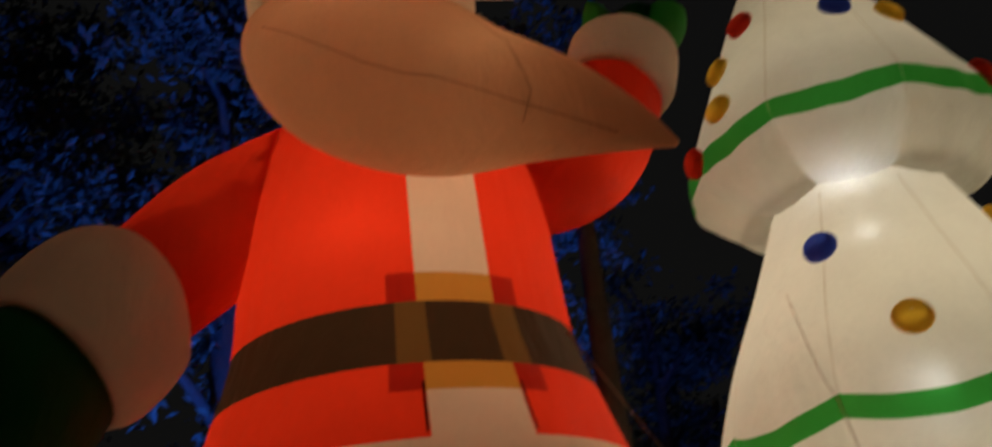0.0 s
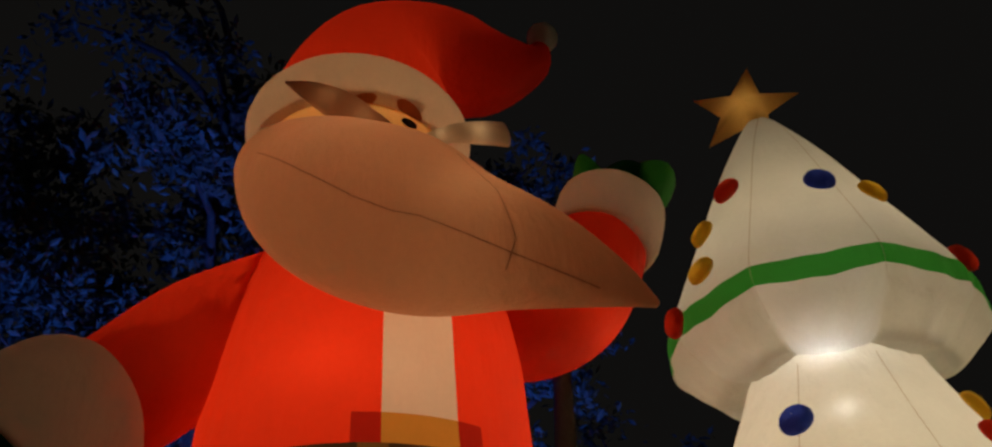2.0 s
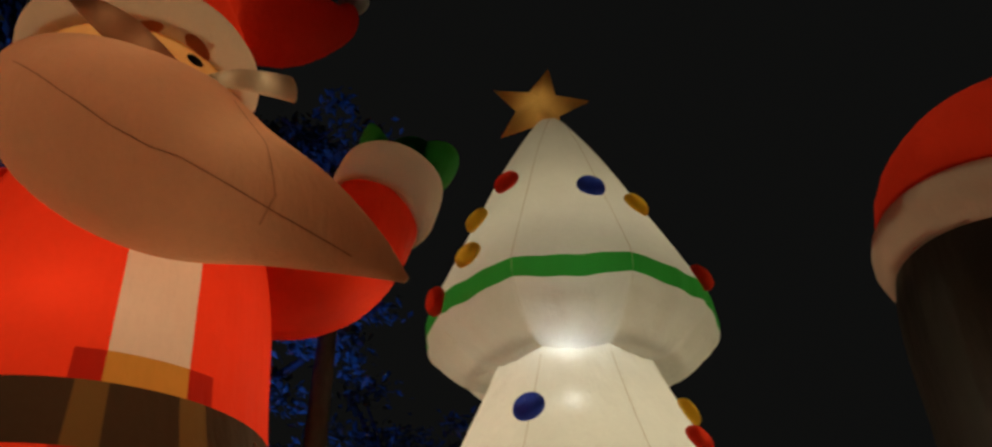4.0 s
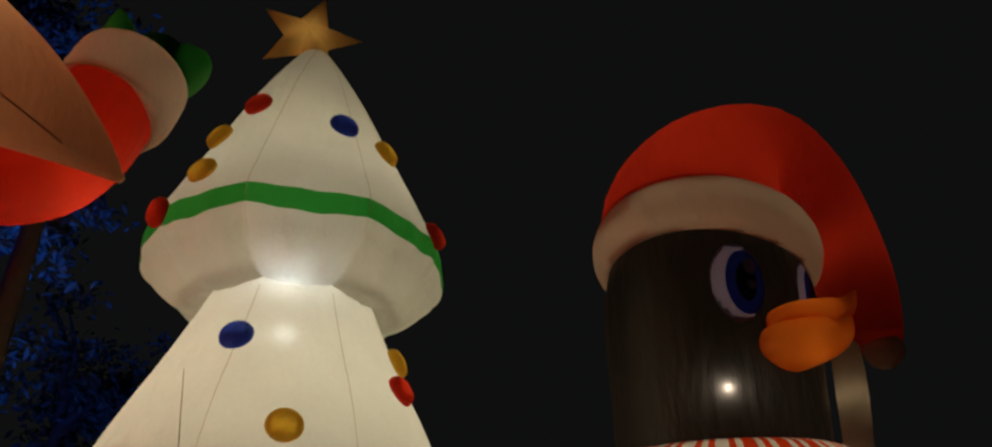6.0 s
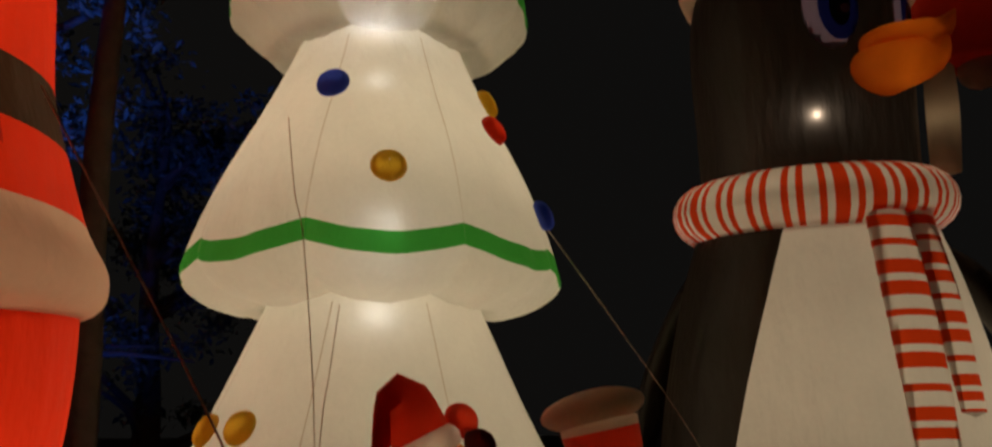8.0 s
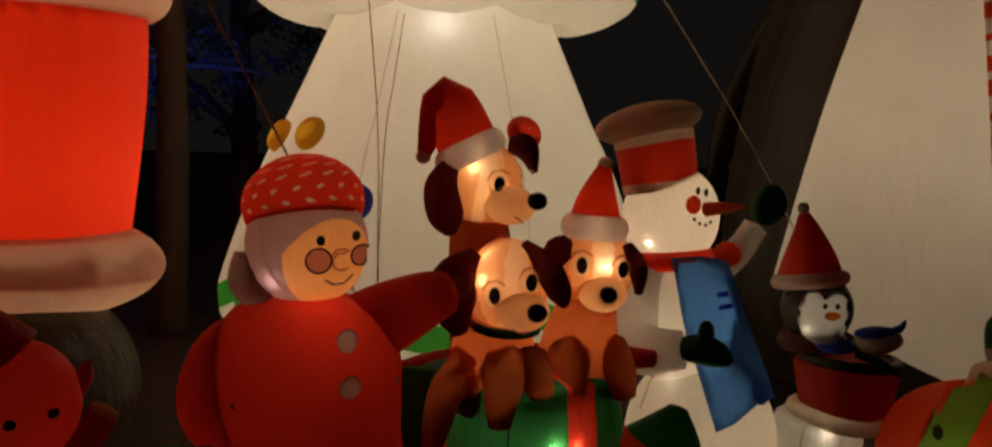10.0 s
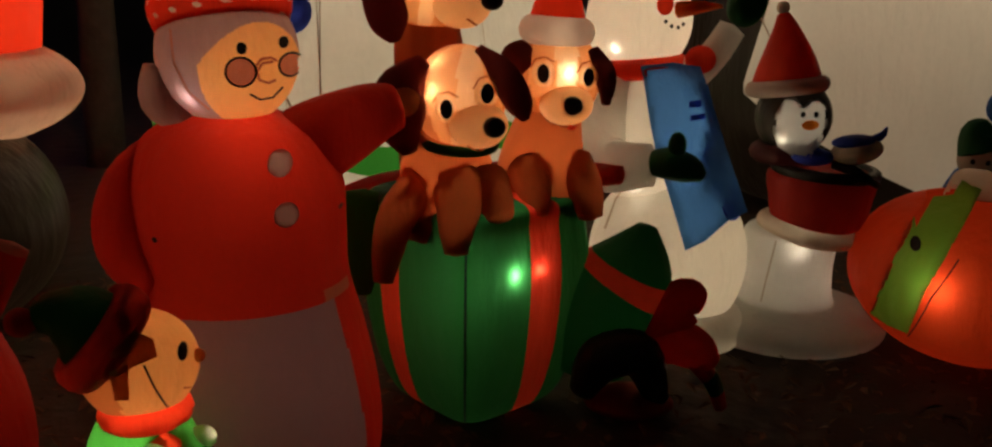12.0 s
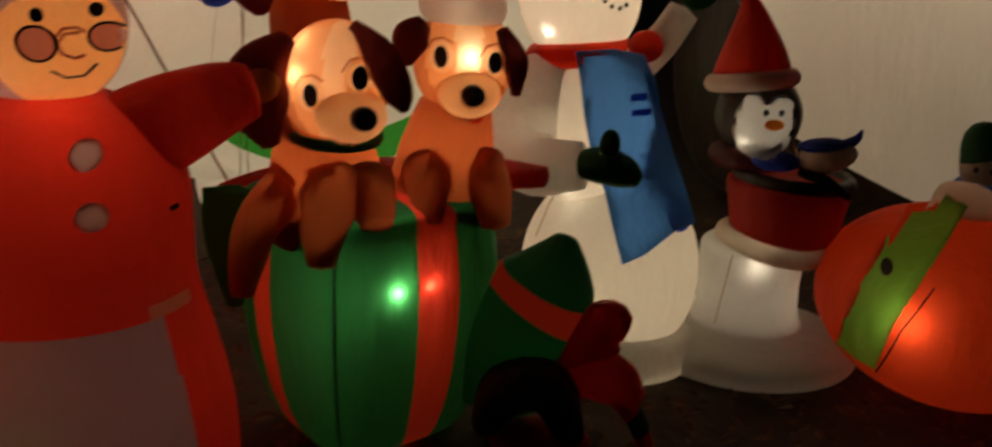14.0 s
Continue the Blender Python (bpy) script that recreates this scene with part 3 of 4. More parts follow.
def bearded_man():
    s = Skin()
    phi = radians(16)

    def coat(u, a):
        d = abs((a - phi + math.pi) % (2 * math.pi) - math.pi)
        if (0.36 < u < 0.40 or 0.50 < u < 0.54) and d < 0.34:
            return DULLGOLD if d < 0.22 else DEEPRED
        if 0.40 <= u <= 0.50:
            return BUCKLE if 0.16 < d < 0.33 else BELT
        if u < 0.30:
            return TRIM
        return TRIM if d < 0.215 else RED

    s.add(turned([(0.50, 1.80), (0.97, 1.83), (1.06, 1.97), (0.96, 2.18), (0.86, 2.48), (0.785, 2.75), (0.755, 3.1), (0.73, 3.4), (0.65, 3.75), (0.48, 4.05), (0.2, 4.2)],
                 168, (-0.015, 0), smooth=8), coat)
    for x in (0.43, -0.40):
        s.add(loft([(x, 0, 2.0), (x, 0, 1.5), (x, 0, 0.75)], [0.52, 0.52, 0.44], 40), RED, part="leg#" + str(x))
        s.add(ball((x + 0.02, -0.02, 0.80), (0.58, 0.56, 0.23)), TRIM, part="boot_cuff#" + str(x))
        s.add(ball((x + 0.02, -0.12, 0.33), (0.46, 0.62, 0.42)), BLACK, part="boot#" + str(x))
    # head and hat
    s.add(ball((-0.12, -0.05, 4.48), (0.53, 0.52, 0.52), seg=48, rings=32), FACE, part="head")
    s.add(ring_of((-0.12, -0.03, 4.77), 0.44, 0.185, 72, 18, (-4, 3, 0), 0.95), CREAM, part="hat_brim")
    s.add(loft([(-0.12, 0, 4.75), (-0.10, 0, 5.02), (0.02, 0, 5.32), (0.28, 0, 5.47), (0.62, 0.0, 5.42), (0.90, 0, 5.50), (0.98, 0, 5.64)], [0.51, 0.52, 0.46, 0.36, 0.28, 0.14, 0.06], 40), RED, part="hat")
    s.add(ball((1.0, 0, 5.74), (0.10, 0.10, 0.10), seg=20, rings=14), WHITE, part="pompom")
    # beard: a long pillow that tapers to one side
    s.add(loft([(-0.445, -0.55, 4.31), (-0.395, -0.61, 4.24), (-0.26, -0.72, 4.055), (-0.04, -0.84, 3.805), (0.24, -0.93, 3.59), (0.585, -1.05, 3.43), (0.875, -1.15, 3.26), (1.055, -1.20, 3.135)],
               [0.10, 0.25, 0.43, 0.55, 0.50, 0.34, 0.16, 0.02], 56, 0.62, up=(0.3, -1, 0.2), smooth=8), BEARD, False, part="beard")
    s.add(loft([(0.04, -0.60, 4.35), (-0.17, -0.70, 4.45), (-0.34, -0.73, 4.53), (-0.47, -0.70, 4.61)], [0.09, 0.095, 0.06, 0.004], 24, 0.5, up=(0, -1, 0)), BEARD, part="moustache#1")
    s.add(loft([(0.14, -0.56, 4.33), (0.32, -0.68, 4.34), (0.48, -0.68, 4.36), (0.61, -0.63, 4.40)], [0.045, 0.055, 0.07, 0.075], 24, 0.5, up=(0, -1, 0)), CREAM, part="moustache#2")
    # hanging arm
    s.add(loft([(-0.42, -0.02, 3.74), (-0.78, -0.15, 3.46), (-1.06, -0.35, 3.10), (-1.24, -0.46, 2.90)], [0.30, 0.31, 0.28, 0.25], 36), RED, part="arm#1")
    s.add(loft([(-1.12, -0.38, 3.04), (-1.19, -0.44, 2.96), (-1.34, -0.52, 2.74), (-1.40, -0.56, 2.66)], [0.28, 0.38, 0.38, 0.27], 36), TRIM, part="cuff#1")
    s.add(loft([(-1.34, -0.52, 2.74), (-1.46, -0.60, 2.56), (-1.54, -0.66, 2.36), (-1.56, -0.68, 2.2)], [0.29, 0.33, 0.30, 0.14], 32), DKGREEN, part="mitten#1")
    # waving arm
    s.add(loft([(0.50, 0.05, 3.70), (0.80, 0.08, 3.70), (1.02, 0.08, 3.80), (1.15, 0.05, 3.98), (1.25, 0.03, 4.26)], [0.29, 0.28, 0.27, 0.26, 0.25], 36), RED, part="arm#2")
    s.add(loft([(1.235, 0.04, 4.19), (1.25, 0.04, 4.23), (1.315, 0.03, 4.46), (1.33, 0.03, 4.51)], [0.25, 0.305, 0.30, 0.23], 36), TRIM, part="cuff#2")
    s.add(loft([(1.30, 0.05, 4.40), (1.37, 0.06, 4.53), (1.42, 0.08, 4.64), (1.43, 0.09, 4.70)], [0.22, 0.25, 0.21, 0.08], 32, 0.7), DKGREEN, part="mitten#2")
    s.add(loft([(1.38, 0.0, 4.44), (1.50, 0.0, 4.54), (1.59, 0.0, 4.65), (1.62, 0.0, 4.74)], [0.17, 0.19, 0.15, 0.05], 28, 0.8), GREEN, part="mitten#2")
    s.add(loft([(1.24, -0.02, 4.46), (1.19, -0.02, 4.60), (1.17, -0.02, 4.71), (1.155, -0.02, 4.78)], [0.13, 0.10, 0.06, 0.015], 20), GREEN, part="mitten#2")
    s.close()
    # face prints, brows
    aim = (-math.sin(phi), math.cos(phi), 0)
    at = Vector((-0.12, -0.05, 0)) - Vector(aim) * 2
    for x, w in ((-0.13, 1), (0.13, -1)):
        s.print_on(at + Vector((0, 0, 4.555)), aim, oval(0.045, 0.032, cx=x), INK, part="head")
        s.print_on(at + Vector((0, 0, 4.64)), aim, oval(0.08, 0.024, cx=x, turn=12 * w), RUST, part="head")
    # dark piping below the belt
    for a in (phi - 0.215, phi + 0.215):
        d = Vector((-math.sin(a), math.cos(a), 0))
        s.stroke(Vector((-0.015, 0, 0)) - d * 2.5, d, [(0, 2.20), (0, 2.40)], 0.012, MAROON)
    # seams of the beard
    bat, baim = Vector((0.105, -3.2, 2.92)), Vector((0.0, 1.0, 0.25))
    s.stroke(bat, baim, [(-0.60, 0.41), (-0.4, 0.25), (-0.2, 0.12), (-0.05, 0.055), (0.05, 0.035), (0.4, -0.11), (0.72, -0.23)], 0.006, DARKSEAM, part="beard")
    s.stroke(bat, baim, [(0.22, 0.45), (0.36, 0.2), (0.41, -0.05), (0.37, -0.17)], 0.005, DARKSEAM, part="beard")
    ob = s.build("inflatable_bearded_man", BEARD_MAN, split=True)
    return tagged(ob, "giant glowing inflatable figure in red coat, hat and black belt", "inflatable figure")


def big_penguin():
    s = Skin()
    phi = radians(44)

    def wide(u):
        return radians(80 - 30 * max(0, (u - 0.2) / 0.35)) * max(0.05, min(1.0, (u - 0.09) / 0.13)) if u < 0.6 else 0.75

    def bend(r, z, a, u):
        d = (a - phi + math.pi) % (2 * math.pi) - math.pi
        w = wide(u)
        e = d * w if abs(d) <= 1 else math.copysign(w + (abs(d) - 1) * (math.pi - w) / (math.pi - 1), d)
        return r, z, phi + e

    def body(u, a):
        d = abs((a - phi + math.pi) % (2 * math.pi) - math.pi)
        return WHITE if 0.11 < u < 0.56 and d < 1 else BLACK

    s.add(turned([(0.3, 0.0), (0.80, 0.12), (1.0, 0.5), (1.02, 1.0), (0.94, 1.65), (0.82, 2.2), (0.68, 2.7), (0.67, 3.2), (0.69, 3.7), (0.66, 4.1), (0.5, 4.5), (0.1, 4.7)],
                 220, shape=bend, smooth=10), body)
    s.add(ring_of((0, 0, 2.72), 0.64, 0.215, 132, 18, (7, 0, 0), 0.92), lambda i, j: ORANGE_RED if int(i * 104) % 2 else WHITE, part="scarf")
    s.add(ring_of((0.02, 0, 4.27), 0.60, 0.175, 72, 18, (-10, 5, 0), 1.2), CREAM, part="hat_brim")
    s.add(loft([(0.02, 0, 4.22), (0.02, 0, 4.56), (0.22, 0, 4.85), (0.50, 0.05, 4.97), (0.77, 0.2, 4.75), (0.94, 0.3, 4.35), (1.00, 0.3, 3.95), (1.03, 0.3, 3.66)],
               [0.67, 0.69, 0.58, 0.43, 0.34, 0.28, 0.25, 0.19], 44), RED, part="hat")
    s.add(loft([(0.84, 0.25, 3.75), (0.84, 0.25, 3.4), (0.82, 0.25, 2.95)], [0.09, 0.10, 0.09], 20), CREAM, part="hat_strap")
    s.add(ball((1.08, 0.28, 3.60), (0.13, 0.13, 0.12), seg=20, rings=14), TRIM, part="pompom")
    # beak
    d = Vector((math.sin(phi), -math.cos(phi), 0))
    g = Vector((math.sin(phi + 0.2), -math.cos(phi + 0.2), 0))
    s.add(loft([d * 0.55 + Vector((0, 0, 3.53)), d * 0.76 + Vector((0, 0, 3.54)), g * 0.95 + Vector((0, 0, 3.585)), g * 1.06 + Vector((0, 0, 3.67))], [0.13, 0.14, 0.10, 0.01], 32, 0.75), ORANGE, part="beak")
    s.add(loft([d * 0.55 + Vector((0, 0, 3.41)), d * 0.74 + Vector((0, 0, 3.40)), g * 0.90 + Vector((0, 0, 3.46)), g * 0.99 + Vector((0, 0, 3.58))], [0.185, 0.195, 0.14, 0.02], 32, 0.75), ORANGE, part="beak")
    # wings
    s.add(loft([(-0.60, 0.05, 2.45), (-0.78, 0.0, 2.1), (-1.0, -0.05, 1.6), (-1.12, -0.05, 1.2)], [0.16, 0.24, 0.22, 0.06], 28, 0.5, up=(1, 0, 0.3)), BLACK, part="wing#1")
    s.add(loft([(0.62, 0.1, 2.45), (0.88, 0.05, 2.2), (1.10, 0.0, 1.8), (1.2, 0.0, 1.4)], [0.16, 0.22, 0.2, 0.06], 28, 0.5), BLACK, part="wing#2")
    # scarf ends
    for deg, half, z1, r0, r1 in ((33, 0.13, 1.25, 0.74, 0.97), (49, 0.10, 1.45, 0.75, 0.95)):
        V, F, M = loft([(0, -r0, 2.62), (0, -(r0 + r1) / 2 - 0.03, (2.62 + z1) / 2), (0, -r1 - 0.01, z1)], [half, half * 1.1, half], 20, 0.4, smooth=20)
        c, q = math.cos(radians(deg)), math.sin(radians(deg))
        for p in V:
            p.x, p.y = p.x * c - p.y * q, p.x * q + p.y * c
        s.add((V, F, M), lambda u, a: ORANGE_RED if int(u * 24) % 2 else WHITE, part="scarf_end#" + str(deg))
    s.close()
    for deg, rx in ((19, 0.165), (68, 0.15)):
        e = Vector((math.sin(radians(deg)), -math.cos(radians(deg)), 0))
        at = e * 2 + Vector((0, 0, 3.785))
        s.print_on(at, -e, oval(rx, 0.265), PURPLE, 0.004, True, part="eye#" + str(deg))
        s.print_on(at, -e, oval(rx * 0.72, 0.215, cx=0.045), BLUE, 0.008, part="eye#" + str(deg))
        s.print_on(at, -e, oval(rx * 0.38, 0.13, cx=0.05), INK, 0.012, part="eye#" + str(deg))
        s.print_on(at, -e, oval(0.04, 0.055, cx=0.08, cy=0.10), PURPLE, 0.016, part="eye#" + str(deg))
        s.print_on(at, -e, oval(0.028, 0.03, cx=0.08, cy=-0.02), PURPLE, 0.016, part="eye#" + str(deg))
    ob = s.build("inflatable_penguin", PENGUIN, split=True)
    return tagged(ob, "giant inflatable penguin with red hat and striped scarf", "inflatable penguin")


def front(x, z, k=0.92, eye=1.27):
    """A point that seems at x, z on the middle plane, moved onto the front of the skin."""
    return Vector((x * k, -1.2, eye + (z - eye) * k))


FWD = (0, 1, 0)


def old_lady():
    s = Skin()
    phi = radians(14)

    def dress(u, a):
        d = abs((a - phi + math.pi) % (2 * math.pi) - math.pi)
        if 0.17 + 0.02 * math.sin(a * 14) < u < 0.47 and d < radians(46 - 14 * u):
            return APRON
        if 0.47 <= u < 0.50 and radians(34) < (a - phi) % (2 * math.pi) < radians(62):
            return BLUSH
        return LADYRED

    s.add(turned([(0.28, 0.0), (0.335, 0.04), (0.335, 0.2), (0.30, 0.38), (0.265, 0.52), (0.262, 0.64), (0.255, 0.76), (0.20, 0.87), (0.08, 0.93)], 220, (-0.13, 0), smooth=14), dress)
    s.add(loft([(-0.24, 0, 0.81), (-0.32, -0.02, 0.73), (-0.335, -0.06, 0.62), (-0.27, -0.14, 0.54)], [0.09, 0.115, 0.115, 0.07], 28), LADYRED, part="arm#1")
    s.add(loft([(-0.02, 0.0, 0.80), (0.08, 0.0, 0.85), (0.19, 0.02, 0.90), (0.26, 0.04, 0.92)], [0.10, 0.10, 0.08, 0.06], 28), LADYRED, part="arm#2")
    s.add(ball((0.28, 0.05, 0.93), (0.055, 0.05, 0.055), seg=20, rings=14), SKIN, part="hand")
    face = radians(33)

    def head(h, st):
        a = st * 2 * math.pi + math.pi / 2
        d = abs((a - face + math.pi) % (2 * math.pi) - math.pi)
        lat = math.degrees(math.asin(max(-1, min(1, h))))
        side = math.degrees(d)
        if lat < -20:
            return SKIN if side < 54 * math.sqrt(max(0.0, 1 - ((lat + 20) / 54) ** 2)) else LILAC
        return SKIN if side < 54 and lat < 28 - 0.011 * side ** 2 else LILAC

    s.add(ball((-0.13, -0.02, 1.055), (0.162, 0.16, 0.168), seg=280, rings=150), head, part="head")
    def bonnet(h, st):
        if h < -0.42:
            return LILAC
        row = math.asin(max(-1, min(1, h))) * 3.7
        k = int(math.floor(row))
        col = st * 17 * math.sqrt(max(0.05, 1 - h * h)) + 0.5 * (k % 2)
        return TRIM if math.hypot((row - k - 0.5) * 1.0, (col - math.floor(col) - 0.5) * 1.15) < 0.17 else RED

    s.add(ball((-0.142, 0.008, 1.165), (0.164, 0.161, 0.130), (-10, -9, 0), seg=220, rings=110), bonnet, part="bonnet")
    s.add(loft([(-0.26, -0.02, 1.02), (-0.27, -0.03, 0.95), (-0.22, -0.06, 0.91)], [0.06, 0.06, 0.03], 20), LILAC, part="hair")
    s.close()
    for x, z in ((-0.10, 1.062), (-0.005, 1.072)):
        s.print_on(front(x, z), FWD, oval(0.011, 0.013), INK, 0.003, part="head")
    for x, z, r in ((-0.105, 1.008, 0.031), (0.008, 1.018, 0.026)):
        s.print_on(front(x, z), FWD, oval(r, r), BLUSH, 0.003, True, part="spectacle_lens#" + str(x))
        s.stroke(front(x, z), FWD, oval(r, r) + [(r, 0.0)], 0.005, INK, 0.006, part="spectacle_lens#" + str(x))
    s.stroke(front(-0.045, 1.005), FWD, [(0.012, 0.022), (-0.010, 0.02), (-0.022, 0.004), (-0.018, -0.016), (0.0, -0.024), (0.016, -0.018)], 0.006, BLUSH, part="head")
    s.stroke(front(-0.05, 1.03), FWD, [(-0.022, -0.012), (-0.008, 0.006), (0.012, 0.008), (0.025, 0.0)], 0.006, BLUSH, part="head")
    s.stroke(front(-0.05, 0.955), FWD, [(-0.035, 0.0), (-0.015, -0.014), (0.012, -0.012), (0.034, 0.010)], 0.005, INK, part="head")
    s.stroke(front(-0.16, 1.08), FWD, [(-0.09, 0.02), (-0.085, -0.05), (-0.06, -0.11), (-0.02, -0.15)], 0.005, BLUSH, part="head")
    for x, z in ((-0.025, 0.79), (-0.015, 0.672)):
        s.print_on(front(x, z), FWD, oval(0.027, 0.028), LILAC, 0.005, True, part="button#" + str(z))
    for x, z in ((0.12, 0.655), (-0.32, 0.615)):
        s.print_on(front(x, z), FWD, oval(0.007, 0.007, 8), INK, 0.004, rings=1)
    ob = s.build("inflatable_old_lady", MRS, split=True)
    return tagged(ob, "inflatable grandmother figure in red dress and dotted bonnet", "inflatable figure")


def puppy(head, nose, lean, hat, ears, parent, body, label):
    hx, hy, hz = head
    s = Skin()
    s.add(ball(head, (0.122, 0.115, 0.135), (0, lean, 0), seg=72, rings=44), lambda h, st: CREAMTAN if abs((st - 0.77 + 0.5) % 1 - 0.5) < 0.035 + 0.03 * max(0, h) else TAN if abs((st - 0.77 + 0.5) % 1 - 0.5) < 0.15 + 0.05 * h else RUST, part="head")
    nx, ny, nz = nose
    s.add(ball(((hx + nx) / 2 + 0.005, (hy + ny) / 2 - 0.004, (hz + nz) / 2 - 0.035), (0.075, 0.085, 0.058), (0, 0, -20 if nx > hx + 0.08 else 0), seg=40, rings=26), CREAMTAN, part="muzzle")
    s.add(ball((nx, ny, nz), (0.029, 0.022, 0.026), seg=20, rings=14), INK, part="nose")
    for pts, rad in ears:
        s.add(loft(pts, rad, 20, 0.45, up=(0, -1, 0)), EAR, part="ear#" + str(pts[0][0]))
    for i, (pts, rad) in enumerate(body):
        s.add(loft(pts, rad, 28), RUSSET, part="foreleg#" + str(i) if i else "body")
    if hat:
        base, tip, mid, r = hat
        s.add(loft([base, mid, tip], [r, r * 0.75, 0.02], 28), RED, part="hat")
        ax = (Vector(mid) - Vector(base)).normalized()
        turn = ax.to_track_quat("Z", "Y").to_euler()
        s.add(ring_of(base, r * 0.86, 0.034, 40, 12, [math.degrees(a) for a in turn], 1.2), WHITE, part="hat_brim")
        s.add(ball(tip, (0.024, 0.024, 0.024), seg=14, rings=10), TRIM, part="pompom")
    s.close()
    return s, label


def puppies_and_box():
    top = empty("inflatable_gift_box", BOX)
    tagged(top, "glowing green inflatable gift box with three tan puppies", "inflatable gift box")
    s = Skin()
    a0 = radians(-4)

    def square(r, z, a, u):
        c, q = abs(math.cos(a - a0 - math.pi / 4)), abs(math.sin(a - a0 - math.pi / 4))
        return r / (c ** 5 + q ** 5) ** 0.2, z

    def paper(u, a):
        for k in range(4):
            mid = a0 + math.pi / 4 + k * math.pi / 2
            d = (a - mid + math.pi) % (2 * math.pi) - math.pi
            lo, hi = ((-0.11, 0.30), (-0.17, 0.13), (-0.17, 0.13), (-0.38, -0.06))[k]
            if lo < d < hi:
                return RED
        return BOXGREEN if u < 0.86 else DKGREEN

    s.add(turned([(0.12, 0.0), (0.19, 0.03), (0.235, 0.14), (0.262, 0.30), (0.268, 0.45), (0.255, 0.58), (0.24, 0.645), (0.10, 0.66)], 160, (-0.02, 0.07), shape=square, smooth=7), paper)
    s.close()
    s.stroke(Vector((-0.045, -1.5, 0.33)), FWD, [(0, -0.3), (0, 0.29)], 0.006, INK)
    s.build("box", None, top, "green nylon box with red ribbons")
    one(loft([(-0.335, 0.02, 0.635), (-0.345, 0.0, 0.52), (-0.335, -0.03, 0.36)], [0.085, 0.07, 0.02], 20, 0.25, up=(0, 1, 0)), GREEN, "flap", top, None, "green open flap")
    one(loft([(-0.46, 0.30, 0.555), (-0.25, 0.32, 0.60), (0.2, 0.30, 0.64), (0.42, 0.22, 0.66)], [0.05, 0.08, 0.08, 0.045], 20, 0.6), RED, "bow", top, None, "red nylon bow behind the puppies")
    pups = (
        (((-0.15, 0.02, 1.215), (0.015, -0.13, 1.180), 12, ((-0.19, 0.02, 1.315), (-0.33, 0.0, 1.30), (-0.27, 0.02, 1.47), 0.095),
          [([(-0.23, -0.05, 1.29), (-0.265, -0.07, 1.21), (-0.25, -0.07, 1.12), (-0.235, -0.07, 1.07)], [0.025, 0.052, 0.052, 0.015]),
           ([(-0.07, -0.02, 1.34), (-0.02, -0.06, 1.33), (0.005, -0.08, 1.26)], [0.025, 0.04, 0.012])], top,
          [([(-0.16, 0.03, 1.14), (-0.15, 0.06, 0.98), (-0.13, 0.08, 0.70)], [0.085, 0.10, 0.11])], "tan puppy in a red hat"),
         ((-0.098, 1.222), (-0.004, 1.235))),
        (((-0.065, -0.12, 0.935), (0.022, -0.275, 0.880), 8, None,
          [([(-0.155, -0.17, 1.03), (-0.21, -0.20, 0.96), (-0.215, -0.20, 0.88), (-0.19, -0.20, 0.80)], [0.022, 0.064, 0.066, 0.02]),
           ([(-0.02, -0.16, 1.06), (0.045, -0.20, 1.0), (0.085, -0.22, 0.93), (0.10, -0.22, 0.89)], [0.015, 0.038, 0.035, 0.01])], top,
          [([(-0.09, -0.10, 0.84), (-0.10, -0.07, 0.74), (-0.09, -0.04, 0.58)], [0.095, 0.125, 0.15]),
           ([(-0.15, -0.10, 0.70), (-0.225, -0.17, 0.63), (-0.25, -0.205, 0.54), (-0.262, -0.215, 0.46)], [0.07, 0.052, 0.042, 0.026]),
           ([(-0.06, -0.14, 0.70), (-0.065, -0.225, 0.66), (-0.07, -0.26, 0.61), (-0.07, -0.27, 0.555)], [0.075, 0.058, 0.045, 0.03]),
           ([(-0.0, -0.12, 0.70), (0.03, -0.19, 0.665), (0.045, -0.22, 0.635)], [0.07, 0.05, 0.035])], "tan puppy with dark red ears leaning over the box"),
         ((-0.095, 0.918), (0.002, 0.955))),
        (((0.205, 0.10, 0.965), (0.235, -0.05, 0.905), 0, ((0.20, 0.10, 1.095), (0.225, 0.10, 1.29), (0.205, 0.10, 1.18), 0.085),
          [([(0.115, 0.04, 1.06), (0.085, 0.02, 1.02), (0.075, 0.02, 0.96)], [0.02, 0.045, 0.012]),
           ([(0.295, 0.04, 1.05), (0.33, 0.02, 0.98), (0.335, 0.02, 0.90)], [0.015, 0.03, 0.012])], top,
          [([(0.19, 0.11, 0.86), (0.17, 0.10, 0.74), (0.15, 0.08, 0.58)], [0.09, 0.12, 0.14]),
           ([(0.13, 0.02, 0.71), (0.14, -0.07, 0.665), (0.145, -0.10, 0.61)], [0.065, 0.045, 0.03]),
           ([(0.25, 0.07, 0.71), (0.285, 0.0, 0.66), (0.30, -0.03, 0.59)], [0.07, 0.052, 0.034])], "tan puppy in a red hat with a dark nose"),
         ((0.160, 0.985), (0.280, 0.975))),
    )
    for args, eyes in pups:
        s, label = puppy(*args)
        y = args[0][1]
        for x, z in eyes:
            s.print_on(Vector((x, -1.2, z)), FWD, oval(0.030, 0.036), CREAMTAN, 0.003, True, part="eye#" + str(x))
            s.print_on(Vector((x, -1.2, z)), FWD, oval(0.0155, 0.024), INK, 0.006, part="eye#" + str(x))
            s.stroke(Vector((x, -1.2, z)), FWD, [(-0.034, 0.012), (-0.02, 0.036), (0.005, 0.042), (0.028, 0.03)], 0.004, BROWN, 0.006)
        nx, ny, nz = args[1]
